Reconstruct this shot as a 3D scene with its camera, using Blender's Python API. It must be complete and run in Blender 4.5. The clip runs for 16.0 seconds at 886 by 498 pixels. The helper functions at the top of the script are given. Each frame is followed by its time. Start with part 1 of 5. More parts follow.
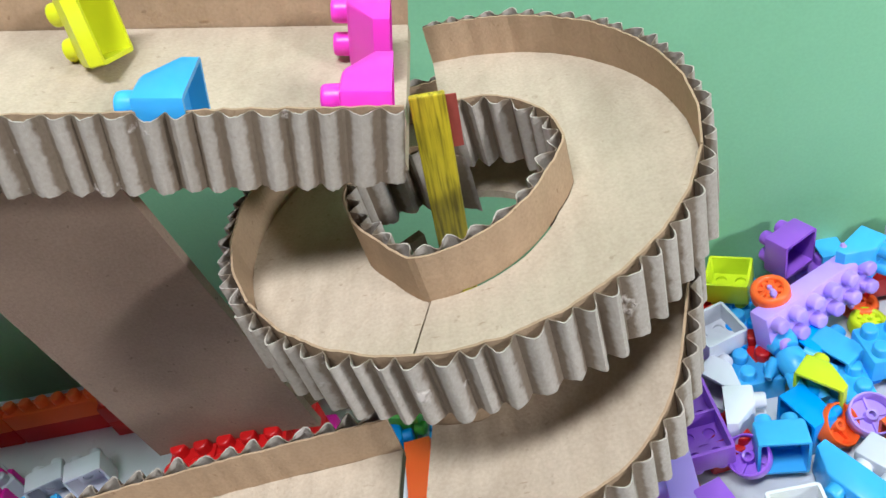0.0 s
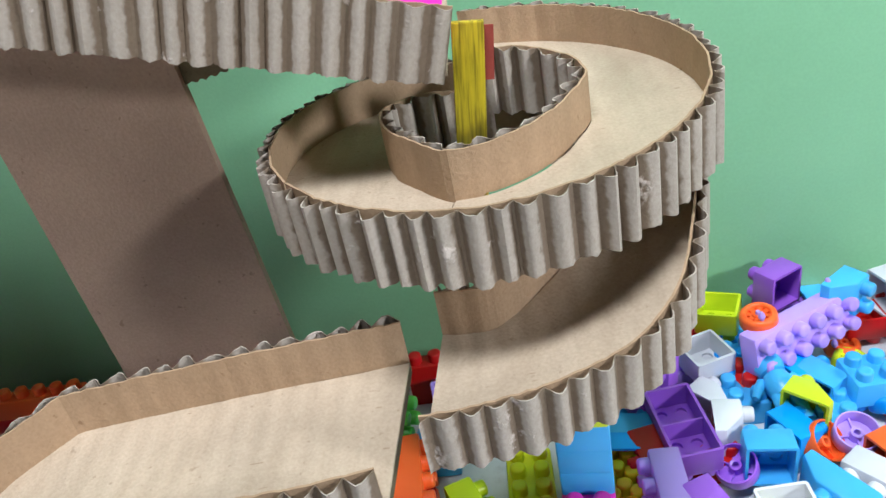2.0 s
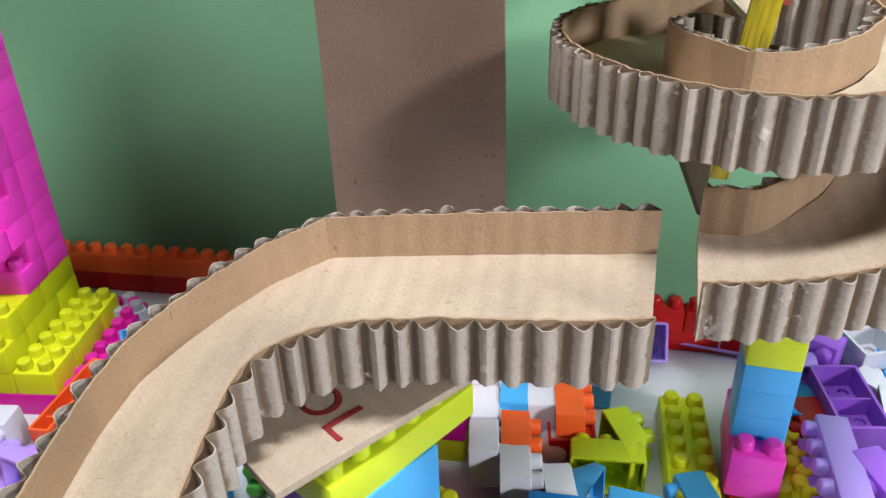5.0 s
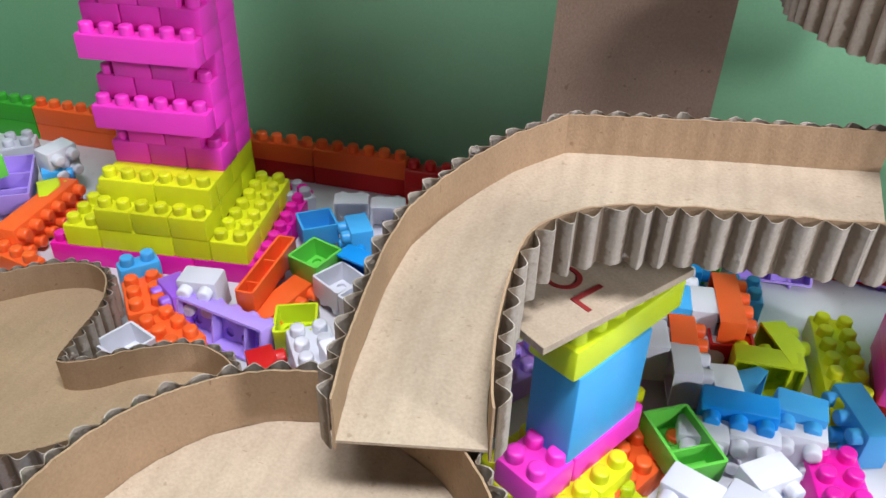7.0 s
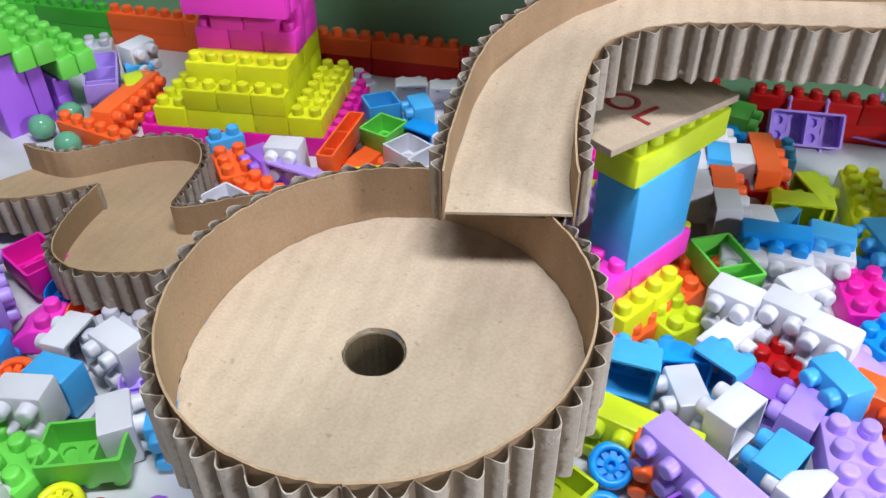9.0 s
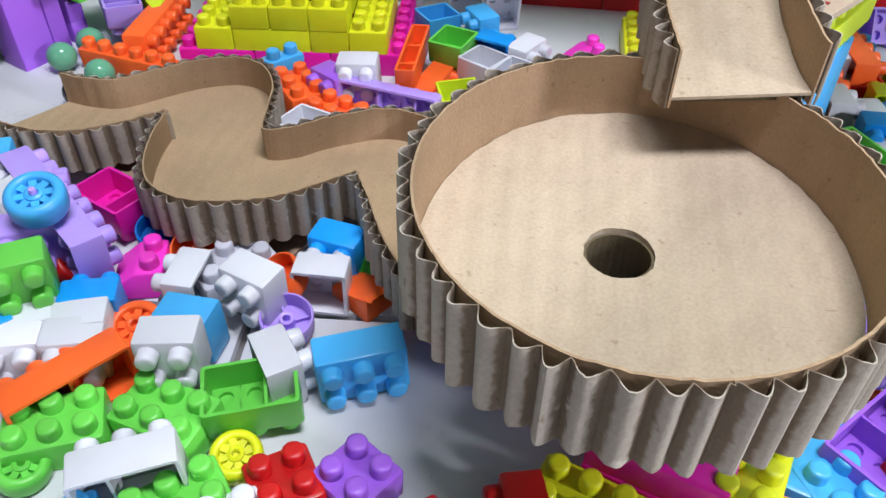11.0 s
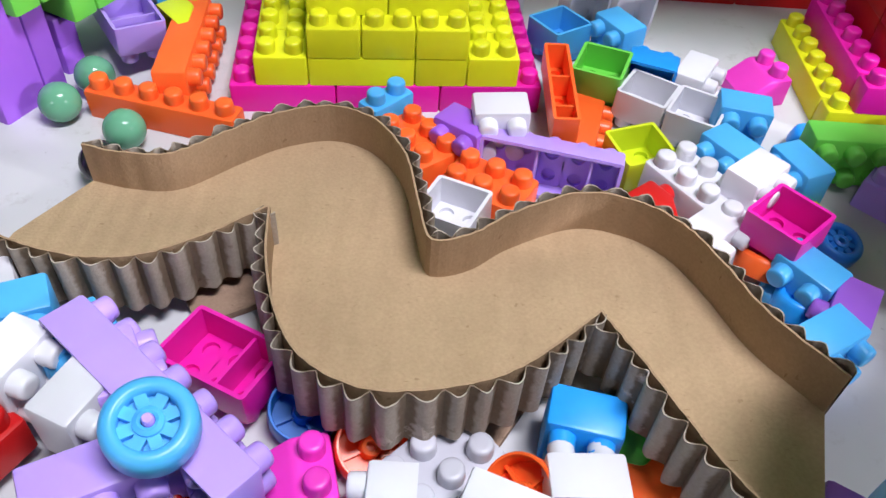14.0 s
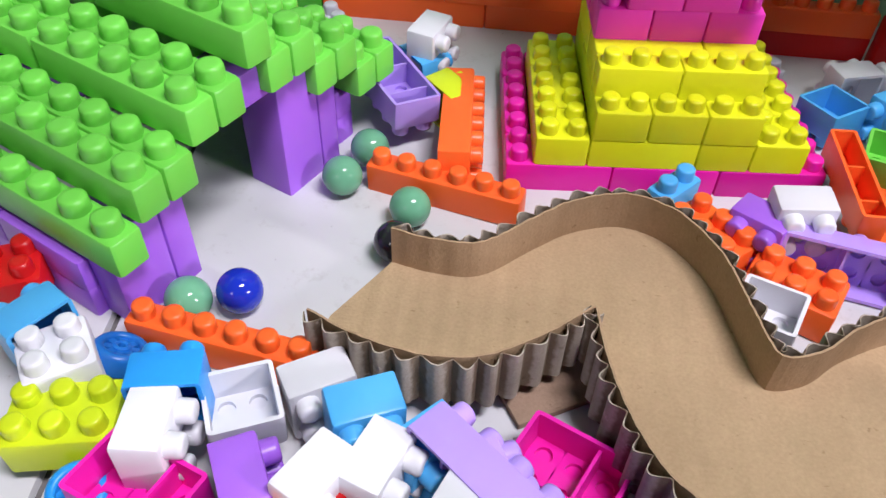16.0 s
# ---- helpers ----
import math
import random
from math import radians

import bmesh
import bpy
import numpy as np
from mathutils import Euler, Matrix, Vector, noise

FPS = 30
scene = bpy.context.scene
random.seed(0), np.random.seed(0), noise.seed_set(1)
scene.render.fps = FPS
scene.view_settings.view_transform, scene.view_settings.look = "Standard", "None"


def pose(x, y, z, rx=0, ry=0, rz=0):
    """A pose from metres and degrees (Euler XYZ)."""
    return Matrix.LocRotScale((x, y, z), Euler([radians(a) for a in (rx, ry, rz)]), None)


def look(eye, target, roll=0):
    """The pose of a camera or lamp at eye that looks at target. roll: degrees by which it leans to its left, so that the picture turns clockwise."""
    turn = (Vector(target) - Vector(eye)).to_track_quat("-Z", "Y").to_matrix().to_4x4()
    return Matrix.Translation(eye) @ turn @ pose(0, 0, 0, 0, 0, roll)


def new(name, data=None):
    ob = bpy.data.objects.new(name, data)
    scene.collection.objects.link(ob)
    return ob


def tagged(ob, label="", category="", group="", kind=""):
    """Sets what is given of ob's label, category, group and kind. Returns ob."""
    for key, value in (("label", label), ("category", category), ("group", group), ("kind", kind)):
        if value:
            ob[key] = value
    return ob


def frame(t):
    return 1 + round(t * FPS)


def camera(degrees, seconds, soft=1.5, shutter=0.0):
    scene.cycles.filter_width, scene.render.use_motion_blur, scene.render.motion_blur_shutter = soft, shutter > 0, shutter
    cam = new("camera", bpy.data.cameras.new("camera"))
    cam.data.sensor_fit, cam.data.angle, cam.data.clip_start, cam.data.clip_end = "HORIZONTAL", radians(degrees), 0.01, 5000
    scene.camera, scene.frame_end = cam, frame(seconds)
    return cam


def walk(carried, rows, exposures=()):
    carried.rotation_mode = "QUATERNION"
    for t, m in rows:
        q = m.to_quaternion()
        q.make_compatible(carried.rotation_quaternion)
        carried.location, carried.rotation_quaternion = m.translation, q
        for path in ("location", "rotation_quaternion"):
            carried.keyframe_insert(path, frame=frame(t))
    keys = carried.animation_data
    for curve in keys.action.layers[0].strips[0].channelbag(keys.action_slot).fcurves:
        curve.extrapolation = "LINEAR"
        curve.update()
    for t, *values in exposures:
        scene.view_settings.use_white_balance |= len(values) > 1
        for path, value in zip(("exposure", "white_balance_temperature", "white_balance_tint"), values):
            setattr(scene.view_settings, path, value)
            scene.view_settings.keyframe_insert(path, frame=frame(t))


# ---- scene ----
cam = camera(58.65, 16.0)
# seconds, place in metres, turn in degrees
PATH = [
    (0, -0.0112, 0.0282, 0.3272, 48.11, 15.01, -1.48),
    (0.5, -0.0232, 0.0117, 0.3148, 49.34, 13.47, -1.49),
    (1, -0.0328, -0.0013, 0.3044, 51.91, 11.75, -1.05),
    (1.5, -0.0378, -0.0112, 0.2974, 54.84, 10.42, -0.84),
    (2, -0.0342, -0.0236, 0.2854, 58.90, 9.88, 0.35),
    (2.5, -0.0290, -0.0339, 0.2649, 62.76, 9.67, 1.77),
    (3, -0.0283, -0.0414, 0.2522, 63.40, 8.84, 3.57),
    (3.5, -0.0406, -0.0508, 0.2409, 63.49, 6.97, 4.52),
    (4, -0.0603, -0.0645, 0.2388, 63.89, 4.51, 6.61),
    (4.5, -0.0760, -0.0635, 0.2527, 61.69, 2.91, 8.79),
    (5, -0.0999, -0.0618, 0.2637, 60.16, 1.54, 9.68),
    (5.2, -0.1089, -0.0608, 0.2676, 59.36, 1.17, 10.13),
    (7.3, -0.1641, -0.1168, 0.2648, 54.65, -1.35, 14.87),
    (7.5, -0.1647, -0.1243, 0.2627, 54.37, -1.26, 14.96),
    (8, -0.1658, -0.1425, 0.2575, 53.57, -0.92, 14.75),
    (8.5, -0.1657, -0.1578, 0.2545, 52.68, -0.33, 14.83),
    (9, -0.1675, -0.1721, 0.2511, 51.66, 0.48, 15.11),
    (9.5, -0.1721, -0.1825, 0.2480, 50.75, 1.54, 15.53),
    (10, -0.1882, -0.1912, 0.2444, 49.56, 2.19, 15.04),
    (10.2, -0.2008, -0.1940, 0.2394, 49.53, 1.85, 14.08),
    (12.3, -0.3418, -0.1330, 0.2099, 45.06, -4.14, 0.75),
    (12.5, -0.3481, -0.1249, 0.2068, 45.06, -4.33, 0.51),
    (13, -0.3600, -0.1040, 0.2025, 44.58, -4.09, -0.09),
    (13.5, -0.3716, -0.0850, 0.2008, 43.98, -4.34, 0.01),
    (14, -0.3801, -0.0696, 0.2008, 43.34, -3.40, 1.24),
    (14.5, -0.3988, -0.0640, 0.1942, 44.61, -3.66, 2.09),
    (15, -0.4201, -0.0574, 0.2012, 43.76, -2.91, 3.92),
    (15.5, -0.4410, -0.0528, 0.2058, 43.82, -2.54, 5.33),
    (16, -0.4595, -0.0531, 0.2097, 44.66, -1.36, 7.10),
]
walk(cam, [(t, pose(x, y, z, rx, ry, rz)) for t, x, y, z, rx, ry, rz in PATH], exposures=[(0, -0.34, 5700, 8), (3, -0.27, 5900, 10), (5, -0.20, 6050, 14), (8, -0.30, 5900, 13), (10, -0.25, 5900, 14), (12.3, -0.14, 5950, 14), (14, 0.00, 6100, 17), (16, -0.02, 6250, 20)])

# ---- light ----
world = bpy.data.worlds.new("room_light")
scene.world = world
world.use_nodes = True
world.node_tree.nodes["Background"].inputs[0].default_value = (0.93, 0.97, 1.0, 1)
world.node_tree.nodes["Background"].inputs[1].default_value = 0.03


def area_lamp(name, eye, target, sx, sy, watts, colour):
    data = bpy.data.lights.new(name, "AREA")
    data.shape, data.size, data.size_y, data.energy, data.color = "RECTANGLE", sx, sy, watts, colour
    ob = new(name, data)
    ob.matrix_world = look(eye, target)
    return ob


area_lamp("ceiling_lamp", (-0.04, -0.14, 1.25), (-0.14, 0.10, 0), 0.5, 0.18, 21.5, (1.0, 0.985, 0.97))
area_lamp("side_lamp", (0.96, -0.485, 0.66), (0.0, 0.25, 0.15), 0.16, 0.16, 15.0, (1.0, 0.98, 0.96))
# weak fill added from the front left, with no known source there
area_lamp("front_lamp", (-1.05, -1.15, 0.80), (-0.3, 0.2, 0.1), 0.3, 0.3, 2.0, (1.0, 0.98, 0.96))


# ---- materials ----
def material(name):
    m = bpy.data.materials.new(name)
    m.use_nodes = True
    nt = m.node_tree
    return m, nt, nt.nodes["Principled BSDF"]


def node(nt, kind, **values):
    n = nt.nodes.new(kind)
    for key, value in values.items():
        n.inputs[key].default_value = value
    return n


def ramp(nt, source, stops):
    r = nt.nodes.new("ShaderNodeValToRGB")
    while len(r.color_ramp.elements) < len(stops):
        r.color_ramp.elements.new(0.5)
    for e, (at, c) in zip(r.color_ramp.elements, stops):
        e.position, e.color = at, (*c, 1)
    nt.links.new(source, r.inputs[0])
    return r


def mix(nt, kind, a, b, factor):
    n = nt.nodes.new("ShaderNodeMix")
    n.data_type, n.blend_type = "RGBA", kind
    for socket, value in ((n.inputs[0], factor), (n.inputs[6], a), (n.inputs[7], b)):
        if isinstance(value, (int, float)):
            socket.default_value = value
        elif isinstance(value, tuple):
            socket.default_value = (*value, 1)
        else:
            nt.links.new(value, socket)
    return n.outputs[2]


def bump(nt, bsdf, height, strength, distance):
    b = node(nt, "ShaderNodeBump", Strength=strength, Distance=distance)
    nt.links.new(height, b.inputs["Height"])
    nt.links.new(b.outputs[0], bsdf.inputs["Normal"])


def plastic(name, rgb, rough=0.32, sub=0.0):
    m, nt, bsdf = material(name)
    coord = nt.nodes.new("ShaderNodeTexCoord")
    info = nt.nodes.new("ShaderNodeObjectInfo")
    fine = node(nt, "ShaderNodeTexNoise", Scale=420.0, Detail=3.0)
    broad = node(nt, "ShaderNodeTexNoise", Scale=70.0, Detail=4.0)
    for n in (fine, broad):
        nt.links.new(coord.outputs["Object"], n.inputs["Vector"])
    tone = ramp(nt, info.outputs["Random"], [(0.0, tuple(c * 0.88 for c in rgb)), (1.0, tuple(min(1, c * 1.1) for c in rgb))])
    worn = ramp(nt, broad.outputs["Fac"], [(0.35, (0.965, 0.965, 0.965)), (0.65, (1, 1, 1))])
    nt.links.new(mix(nt, "MULTIPLY", tone.outputs[0], worn.outputs[0], 1.0), bsdf.inputs["Base Color"])
    gloss = ramp(nt, fine.outputs["Fac"], [(0.3, (rough * 0.95,) * 3), (0.75, (rough * 1.2,) * 3)])
    nt.links.new(gloss.outputs[0], bsdf.inputs["Roughness"])
    bsdf.inputs["Specular IOR Level"].default_value = 0.42
    if sub:
        bsdf.inputs["Subsurface Weight"].default_value = sub
        bsdf.inputs["Subsurface Radius"].default_value = (0.004, 0.004, 0.004)
    bump(nt, bsdf, broad.outputs["Fac"], 0.03, 0.001)
    return m


COLOURS = {
    "white": (0.70, 0.70, 0.755), "sky": (0.08, 0.43, 0.84), "blue": (0.02, 0.33, 0.88), "navy": (0.012, 0.16, 0.56),
    "lilac": (0.48, 0.32, 0.86), "purple": (0.34, 0.12, 0.68), "magenta": (0.76, 0.012, 0.38), "pink": (0.88, 0.05, 0.56),
    "orange": (0.95, 0.14, 0.022), "red": (0.52, 0.008, 0.008), "yellow": (0.72, 0.74, 0.006), "lime": (0.60, 0.72, 0.01),
    "green": (0.15, 0.58, 0.07), "leaf": (0.06, 0.40, 0.03), "grey": (0.55, 0.55, 0.62),
}
PLASTIC = {k: plastic("plastic_" + k, v, sub=0.3) for k, v in COLOURS.items()}
WORDS = {"white": "white", "sky": "light blue", "blue": "bright blue", "navy": "dark blue", "lilac": "pale lilac", "purple": "purple",
         "magenta": "magenta", "pink": "hot pink", "orange": "orange", "red": "red", "yellow": "bright yellow", "lime": "lime yellow",
         "green": "bright green", "leaf": "leaf green", "grey": "pale grey"}


def cardboard(name, rgb, stripes=0.5, dark=0.72, ghost=0.0, torn=0.0):
    m, nt, bsdf = material(name)
    coord = nt.nodes.new("ShaderNodeTexCoord")
    broad = node(nt, "ShaderNodeTexNoise", Scale=22.0, Detail=5.0, Roughness=0.6)
    fibre = node(nt, "ShaderNodeTexNoise", Scale=900.0, Detail=3.0)
    speck = node(nt, "ShaderNodeTexNoise", Scale=330.0, Detail=2.0)
    stretch = node(nt, "ShaderNodeMapping", Scale=(1.0, 0.12, 0.12))
    line = node(nt, "ShaderNodeTexNoise", Scale=160.0, Detail=2.0)
    nt.links.new(coord.outputs["Object"], stretch.inputs["Vector"])
    nt.links.new(stretch.outputs[0], line.inputs["Vector"])
    for n in (broad, fibre, speck):
        nt.links.new(coord.outputs["Object"], n.inputs["Vector"])
    base = ramp(nt, broad.outputs["Fac"], [(0.3, tuple(c * 0.86 for c in rgb)), (0.7, tuple(min(1, c * 1.1) for c in rgb))])
    grain = ramp(nt, fibre.outputs["Fac"], [(0.3, (0.84, 0.83, 0.81)), (0.7, (1, 1, 1))])
    spots = ramp(nt, speck.outputs["Fac"], [(0.24, (dark, dark * 0.95, dark * 0.9)), (0.31, (1, 1, 1))])
    wash = ramp(nt, line.outputs["Fac"], [(0.3, (0.90, 0.89, 0.87)), (0.62, (1, 1, 1))])
    c = mix(nt, "MULTIPLY", base.outputs[0], grain.outputs[0], 0.8)
    c = mix(nt, "MULTIPLY", c, spots.outputs[0], 0.8)
    c = mix(nt, "MULTIPLY", c, wash.outputs[0], stripes)
    # short dark fibres pressed into the paper
    lie = node(nt, "ShaderNodeMapping", Rotation=(0, 0, 0.5), Scale=(1.0, 5.0, 1.0))
    hair = node(nt, "ShaderNodeTexNoise", Scale=150.0, Detail=1.0)
    nt.links.new(coord.outputs["Object"], lie.inputs["Vector"])
    nt.links.new(lie.outputs[0], hair.inputs["Vector"])
    hairs = ramp(nt, hair.outputs["Fac"], [(0.20, (0.55, 0.47, 0.39)), (0.235, (1, 1, 1))])
    c = mix(nt, "MULTIPLY", c, hairs.outputs[0], 0.6)
    height = fibre.outputs["Fac"]
    if ghost:
        # flutes showing faintly through the paper, and pale scuffs
        wave_tex = node(nt, "ShaderNodeTexWave", Scale=39.8, Distortion=1.6, Detail=2.0)
        wave_tex.inputs["Detail Scale"].default_value = 0.4
        nt.links.new(coord.outputs["Object"], wave_tex.inputs["Vector"])
        lines = ramp(nt, wave_tex.outputs["Fac"], [(0.2, (0.90, 0.885, 0.87)), (0.7, (1, 1, 1))])
        c = mix(nt, "MULTIPLY", c, lines.outputs[0], 0.35 * ghost)
        turned = node(nt, "ShaderNodeMapping", Rotation=(0, 0, 1.0), Scale=(9.0, 1.0, 1.0))
        turned.vector_type = "TEXTURE"
        scuff = node(nt, "ShaderNodeTexNoise", Scale=85.0, Detail=4.0, Roughness=0.6)
        nt.links.new(coord.outputs["Object"], turned.inputs["Vector"])
        nt.links.new(turned.outputs[0], scuff.inputs["Vector"])
        pale = ramp(nt, scuff.outputs["Fac"], [(0.40, (0.84, 0.80, 0.76)), (0.50, (1, 1, 1)), (0.62, (1, 1, 1)), (0.72, (1.12, 1.12, 1.12))])
        c = mix(nt, "MULTIPLY", c, pale.outputs[0], 0.3 * ghost)
        both = nt.nodes.new("ShaderNodeMath")
        both.operation = "MULTIPLY_ADD"
        both.inputs[1].default_value = 0.9
        nt.links.new(wave_tex.outputs["Fac"], both.inputs[0])
        nt.links.new(height, both.inputs[2])
        height = both.outputs[0]
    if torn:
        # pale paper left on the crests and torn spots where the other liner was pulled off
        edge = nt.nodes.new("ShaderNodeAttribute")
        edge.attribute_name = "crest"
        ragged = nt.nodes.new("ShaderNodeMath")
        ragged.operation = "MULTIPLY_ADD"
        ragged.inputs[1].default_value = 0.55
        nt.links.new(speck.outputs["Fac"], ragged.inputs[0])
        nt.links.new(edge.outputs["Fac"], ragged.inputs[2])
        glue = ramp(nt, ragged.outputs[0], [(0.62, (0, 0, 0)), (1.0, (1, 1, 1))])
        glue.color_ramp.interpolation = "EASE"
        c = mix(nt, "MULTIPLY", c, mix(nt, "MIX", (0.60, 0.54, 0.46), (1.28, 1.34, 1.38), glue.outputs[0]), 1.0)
        rip = node(nt, "ShaderNodeTexNoise", Scale=75.0, Detail=5.0, Roughness=0.6)
        nt.links.new(coord.outputs["Object"], rip.inputs["Vector"])
        patch = ramp(nt, rip.outputs["Fac"], [(0.64, (0, 0, 0)), (0.69, (1, 1, 1))])
        c = mix(nt, "MIX", c, (0.58, 0.50, 0.43), mix(nt, "MULTIPLY", patch.outputs[0], (torn, torn, torn), 1.0))
        both = nt.nodes.new("ShaderNodeMath")
        both.operation = "MULTIPLY_ADD"
        both.inputs[1].default_value = 1.6
        nt.links.new(patch.outputs[0], both.inputs[0])
        nt.links.new(height, both.inputs[2])
        height = both.outputs[0]
    nt.links.new(c, bsdf.inputs["Base Color"])
    bsdf.inputs["Roughness"].default_value = 0.82
    bsdf.inputs["Specular IOR Level"].default_value = 0.25
    bump(nt, bsdf, height, 0.4, 0.0006)
    return m


CARD_DECK = cardboard("cardboard_deck", (0.53, 0.425, 0.31), 0.5, ghost=0.7)
CARD_TRACK = cardboard("cardboard_track", (0.47, 0.335, 0.20), 0.6, ghost=0.2)
CARD_LINER = cardboard("cardboard_liner", (0.43, 0.295, 0.18), 0.5, ghost=0.5)
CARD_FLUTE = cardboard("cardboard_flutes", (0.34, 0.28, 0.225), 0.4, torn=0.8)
CARD_BOARD = cardboard("cardboard_board", (0.33, 0.225, 0.16), 0.1, 0.6)
# dark card; also stands in for shade under the ramp deck and in the tube
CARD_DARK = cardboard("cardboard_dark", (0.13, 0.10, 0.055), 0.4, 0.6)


def floor_paint():
    m, nt, bsdf = material("floor_tile")
    coord = nt.nodes.new("ShaderNodeTexCoord")
    cloud = node(nt, "ShaderNodeTexNoise", Scale=9.0, Detail=6.0)
    scuff = node(nt, "ShaderNodeTexNoise", Scale=65.0, Detail=5.0, Roughness=0.7)
    speck = node(nt, "ShaderNodeTexNoise", Scale=260.0, Detail=2.0)
    for n in (cloud, scuff, speck):
        nt.links.new(coord.outputs["Object"], n.inputs["Vector"])
    a = ramp(nt, cloud.outputs["Fac"], [(0.3, (0.52, 0.53, 0.56)), (0.7, (0.66, 0.66, 0.68))])
    b = ramp(nt, scuff.outputs["Fac"], [(0.30, (0.80, 0.78, 0.76)), (0.42, (1, 1, 1))])
    d = ramp(nt, speck.outputs["Fac"], [(0.22, (0.45, 0.42, 0.4)), (0.27, (1, 1, 1))])
    c = mix(nt, "MULTIPLY", a.outputs[0], b.outputs[0], 0.7)
    nt.links.new(mix(nt, "MULTIPLY", c, d.outputs[0], 0.6), bsdf.inputs["Base Color"])
    g = ramp(nt, scuff.outputs["Fac"], [(0.3, (0.5,) * 3), (0.6, (0.32,) * 3)])
    nt.links.new(g.outputs[0], bsdf.inputs["Roughness"])
    bump(nt, bsdf, scuff.outputs["Fac"], 0.08, 0.001)
    return m


def green_sheet():
    m, nt, bsdf = material("green_sheet")
    coord = nt.nodes.new("ShaderNodeTexCoord")
    cloud = node(nt, "ShaderNodeTexNoise", Scale=6.0, Detail=5.0)
    weave = node(nt, "ShaderNodeTexNoise", Scale=700.0, Detail=2.0)
    for n in (cloud, weave):
        nt.links.new(coord.outputs["Object"], n.inputs["Vector"])
    a = ramp(nt, cloud.outputs["Fac"], [(0.3, (0.19, 0.42, 0.22)), (0.7, (0.24, 0.50, 0.28))])
    b = ramp(nt, weave.outputs["Fac"], [(0.3, (0.94, 0.94, 0.94)), (0.7, (1, 1, 1))])
    nt.links.new(mix(nt, "MULTIPLY", a.outputs[0], b.outputs[0], 1.0), bsdf.inputs["Base Color"])
    bsdf.inputs["Roughness"].default_value = 0.6
    bump(nt, bsdf, cloud.outputs["Fac"], 0.3, 0.01)
    return m


def plain(name, rgb, rough=0.6):
    m, nt, bsdf = material(name)
    coord = nt.nodes.new("ShaderNodeTexCoord")
    n = node(nt, "ShaderNodeTexNoise", Scale=240.0, Detail=4.0)
    nt.links.new(coord.outputs["Object"], n.inputs["Vector"])
    r = ramp(nt, n.outputs["Fac"], [(0.3, tuple(c * 0.75 for c in rgb)), (0.7, rgb)])
    nt.links.new(r.outputs[0], bsdf.inputs["Base Color"])
    bsdf.inputs["Roughness"].default_value = rough
    bump(nt, bsdf, n.outputs["Fac"], 0.2, 0.0008)
    return m


def painted_wood(name, rgb):
    m, nt, bsdf = material(name)
    coord = nt.nodes.new("ShaderNodeTexCoord")
    along = node(nt, "ShaderNodeMapping", Scale=(1.0, 1.0, 0.06))
    grain = node(nt, "ShaderNodeTexNoise", Scale=900.0, Detail=3.0)
    patch = node(nt, "ShaderNodeTexNoise", Scale=60.0, Detail=4.0)
    nt.links.new(coord.outputs["Object"], along.inputs["Vector"])
    nt.links.new(along.outputs[0], grain.inputs["Vector"])
    nt.links.new(coord.outputs["Object"], patch.inputs["Vector"])
    lines = ramp(nt, grain.outputs["Fac"], [(0.36, tuple(c * 0.45 for c in rgb)), (0.52, rgb), (0.75, tuple(min(1, c * 1.2) for c in rgb))])
    dirt = ramp(nt, patch.outputs["Fac"], [(0.32, (0.62, 0.60, 0.55)), (0.55, (1, 1, 1))])
    nt.links.new(mix(nt, "MULTIPLY", lines.outputs[0], dirt.outputs[0], 0.8), bsdf.inputs["Base Color"])
    bsdf.inputs["Roughness"].default_value = 0.5
    bump(nt, bsdf, grain.outputs["Fac"], 0.3, 0.0005)
    return m


FLOOR_TILE, GREEN = floor_paint(), green_sheet()
GROUT = plain("grout", (0.16, 0.15, 0.15), 0.9)
STICK = painted_wood("yellow_painted_wood", (0.55, 0.43, 0.012))
INK = plain("red_ink", (0.30, 0.02, 0.018), 0.7)
RED_PAPER = plain("red_paper", (0.36, 0.06, 0.04), 0.7)
BURR = plain("dark_glue", (0.05, 0.045, 0.045), 0.6)
GLASS_GREEN = plastic("marble_green", (0.13, 0.36, 0.22), 0.08)
GLASS_BLUE = plastic("marble_blue", (0.012, 0.03, 0.42), 0.06)
GLASS_DARK = plastic("marble_dark", (0.02, 0.02, 0.025), 0.1)


# ---- builders ----
def finish(bm, name, mat, smooth=False):
    me = bpy.data.meshes.new(name)
    bmesh.ops.recalc_face_normals(bm, faces=bm.faces[:])
    bm.to_mesh(me)
    bm.free()
    me.materials.append(mat)
    if smooth:
        me.polygons.foreach_set("use_smooth", [True] * len(me.polygons))
        me.set_sharp_from_angle(angle=radians(38))
    return me


def part(name, bm, mat, parent, label="", smooth=False):
    ob = new(name, finish(bm, name, mat, smooth))
    ob.parent = parent
    if label:
        tagged(ob, label)
    return ob


def share(name, me, parent, m):
    ob = new(name, me)
    ob.parent = parent
    ob.matrix_basis = m
    return ob


def empty(name, m=None):
    ob = new(name)
    ob.empty_display_size = 0.01
    if m is not None:
        ob.matrix_basis = m
    return ob


def box(bm, x0, x1, y0, y1, z0, z1):
    v = [bm.verts.new((x, y, z)) for z in (z0, z1) for x, y in ((x0, y0), (x1, y0), (x1, y1), (x0, y1))]
    for f in ((3, 2, 1, 0), (4, 5, 6, 7), (0, 1, 5, 4), (1, 2, 6, 5), (2, 3, 7, 6), (3, 0, 4, 7)):
        bm.faces.new([v[i] for i in f])
    return v


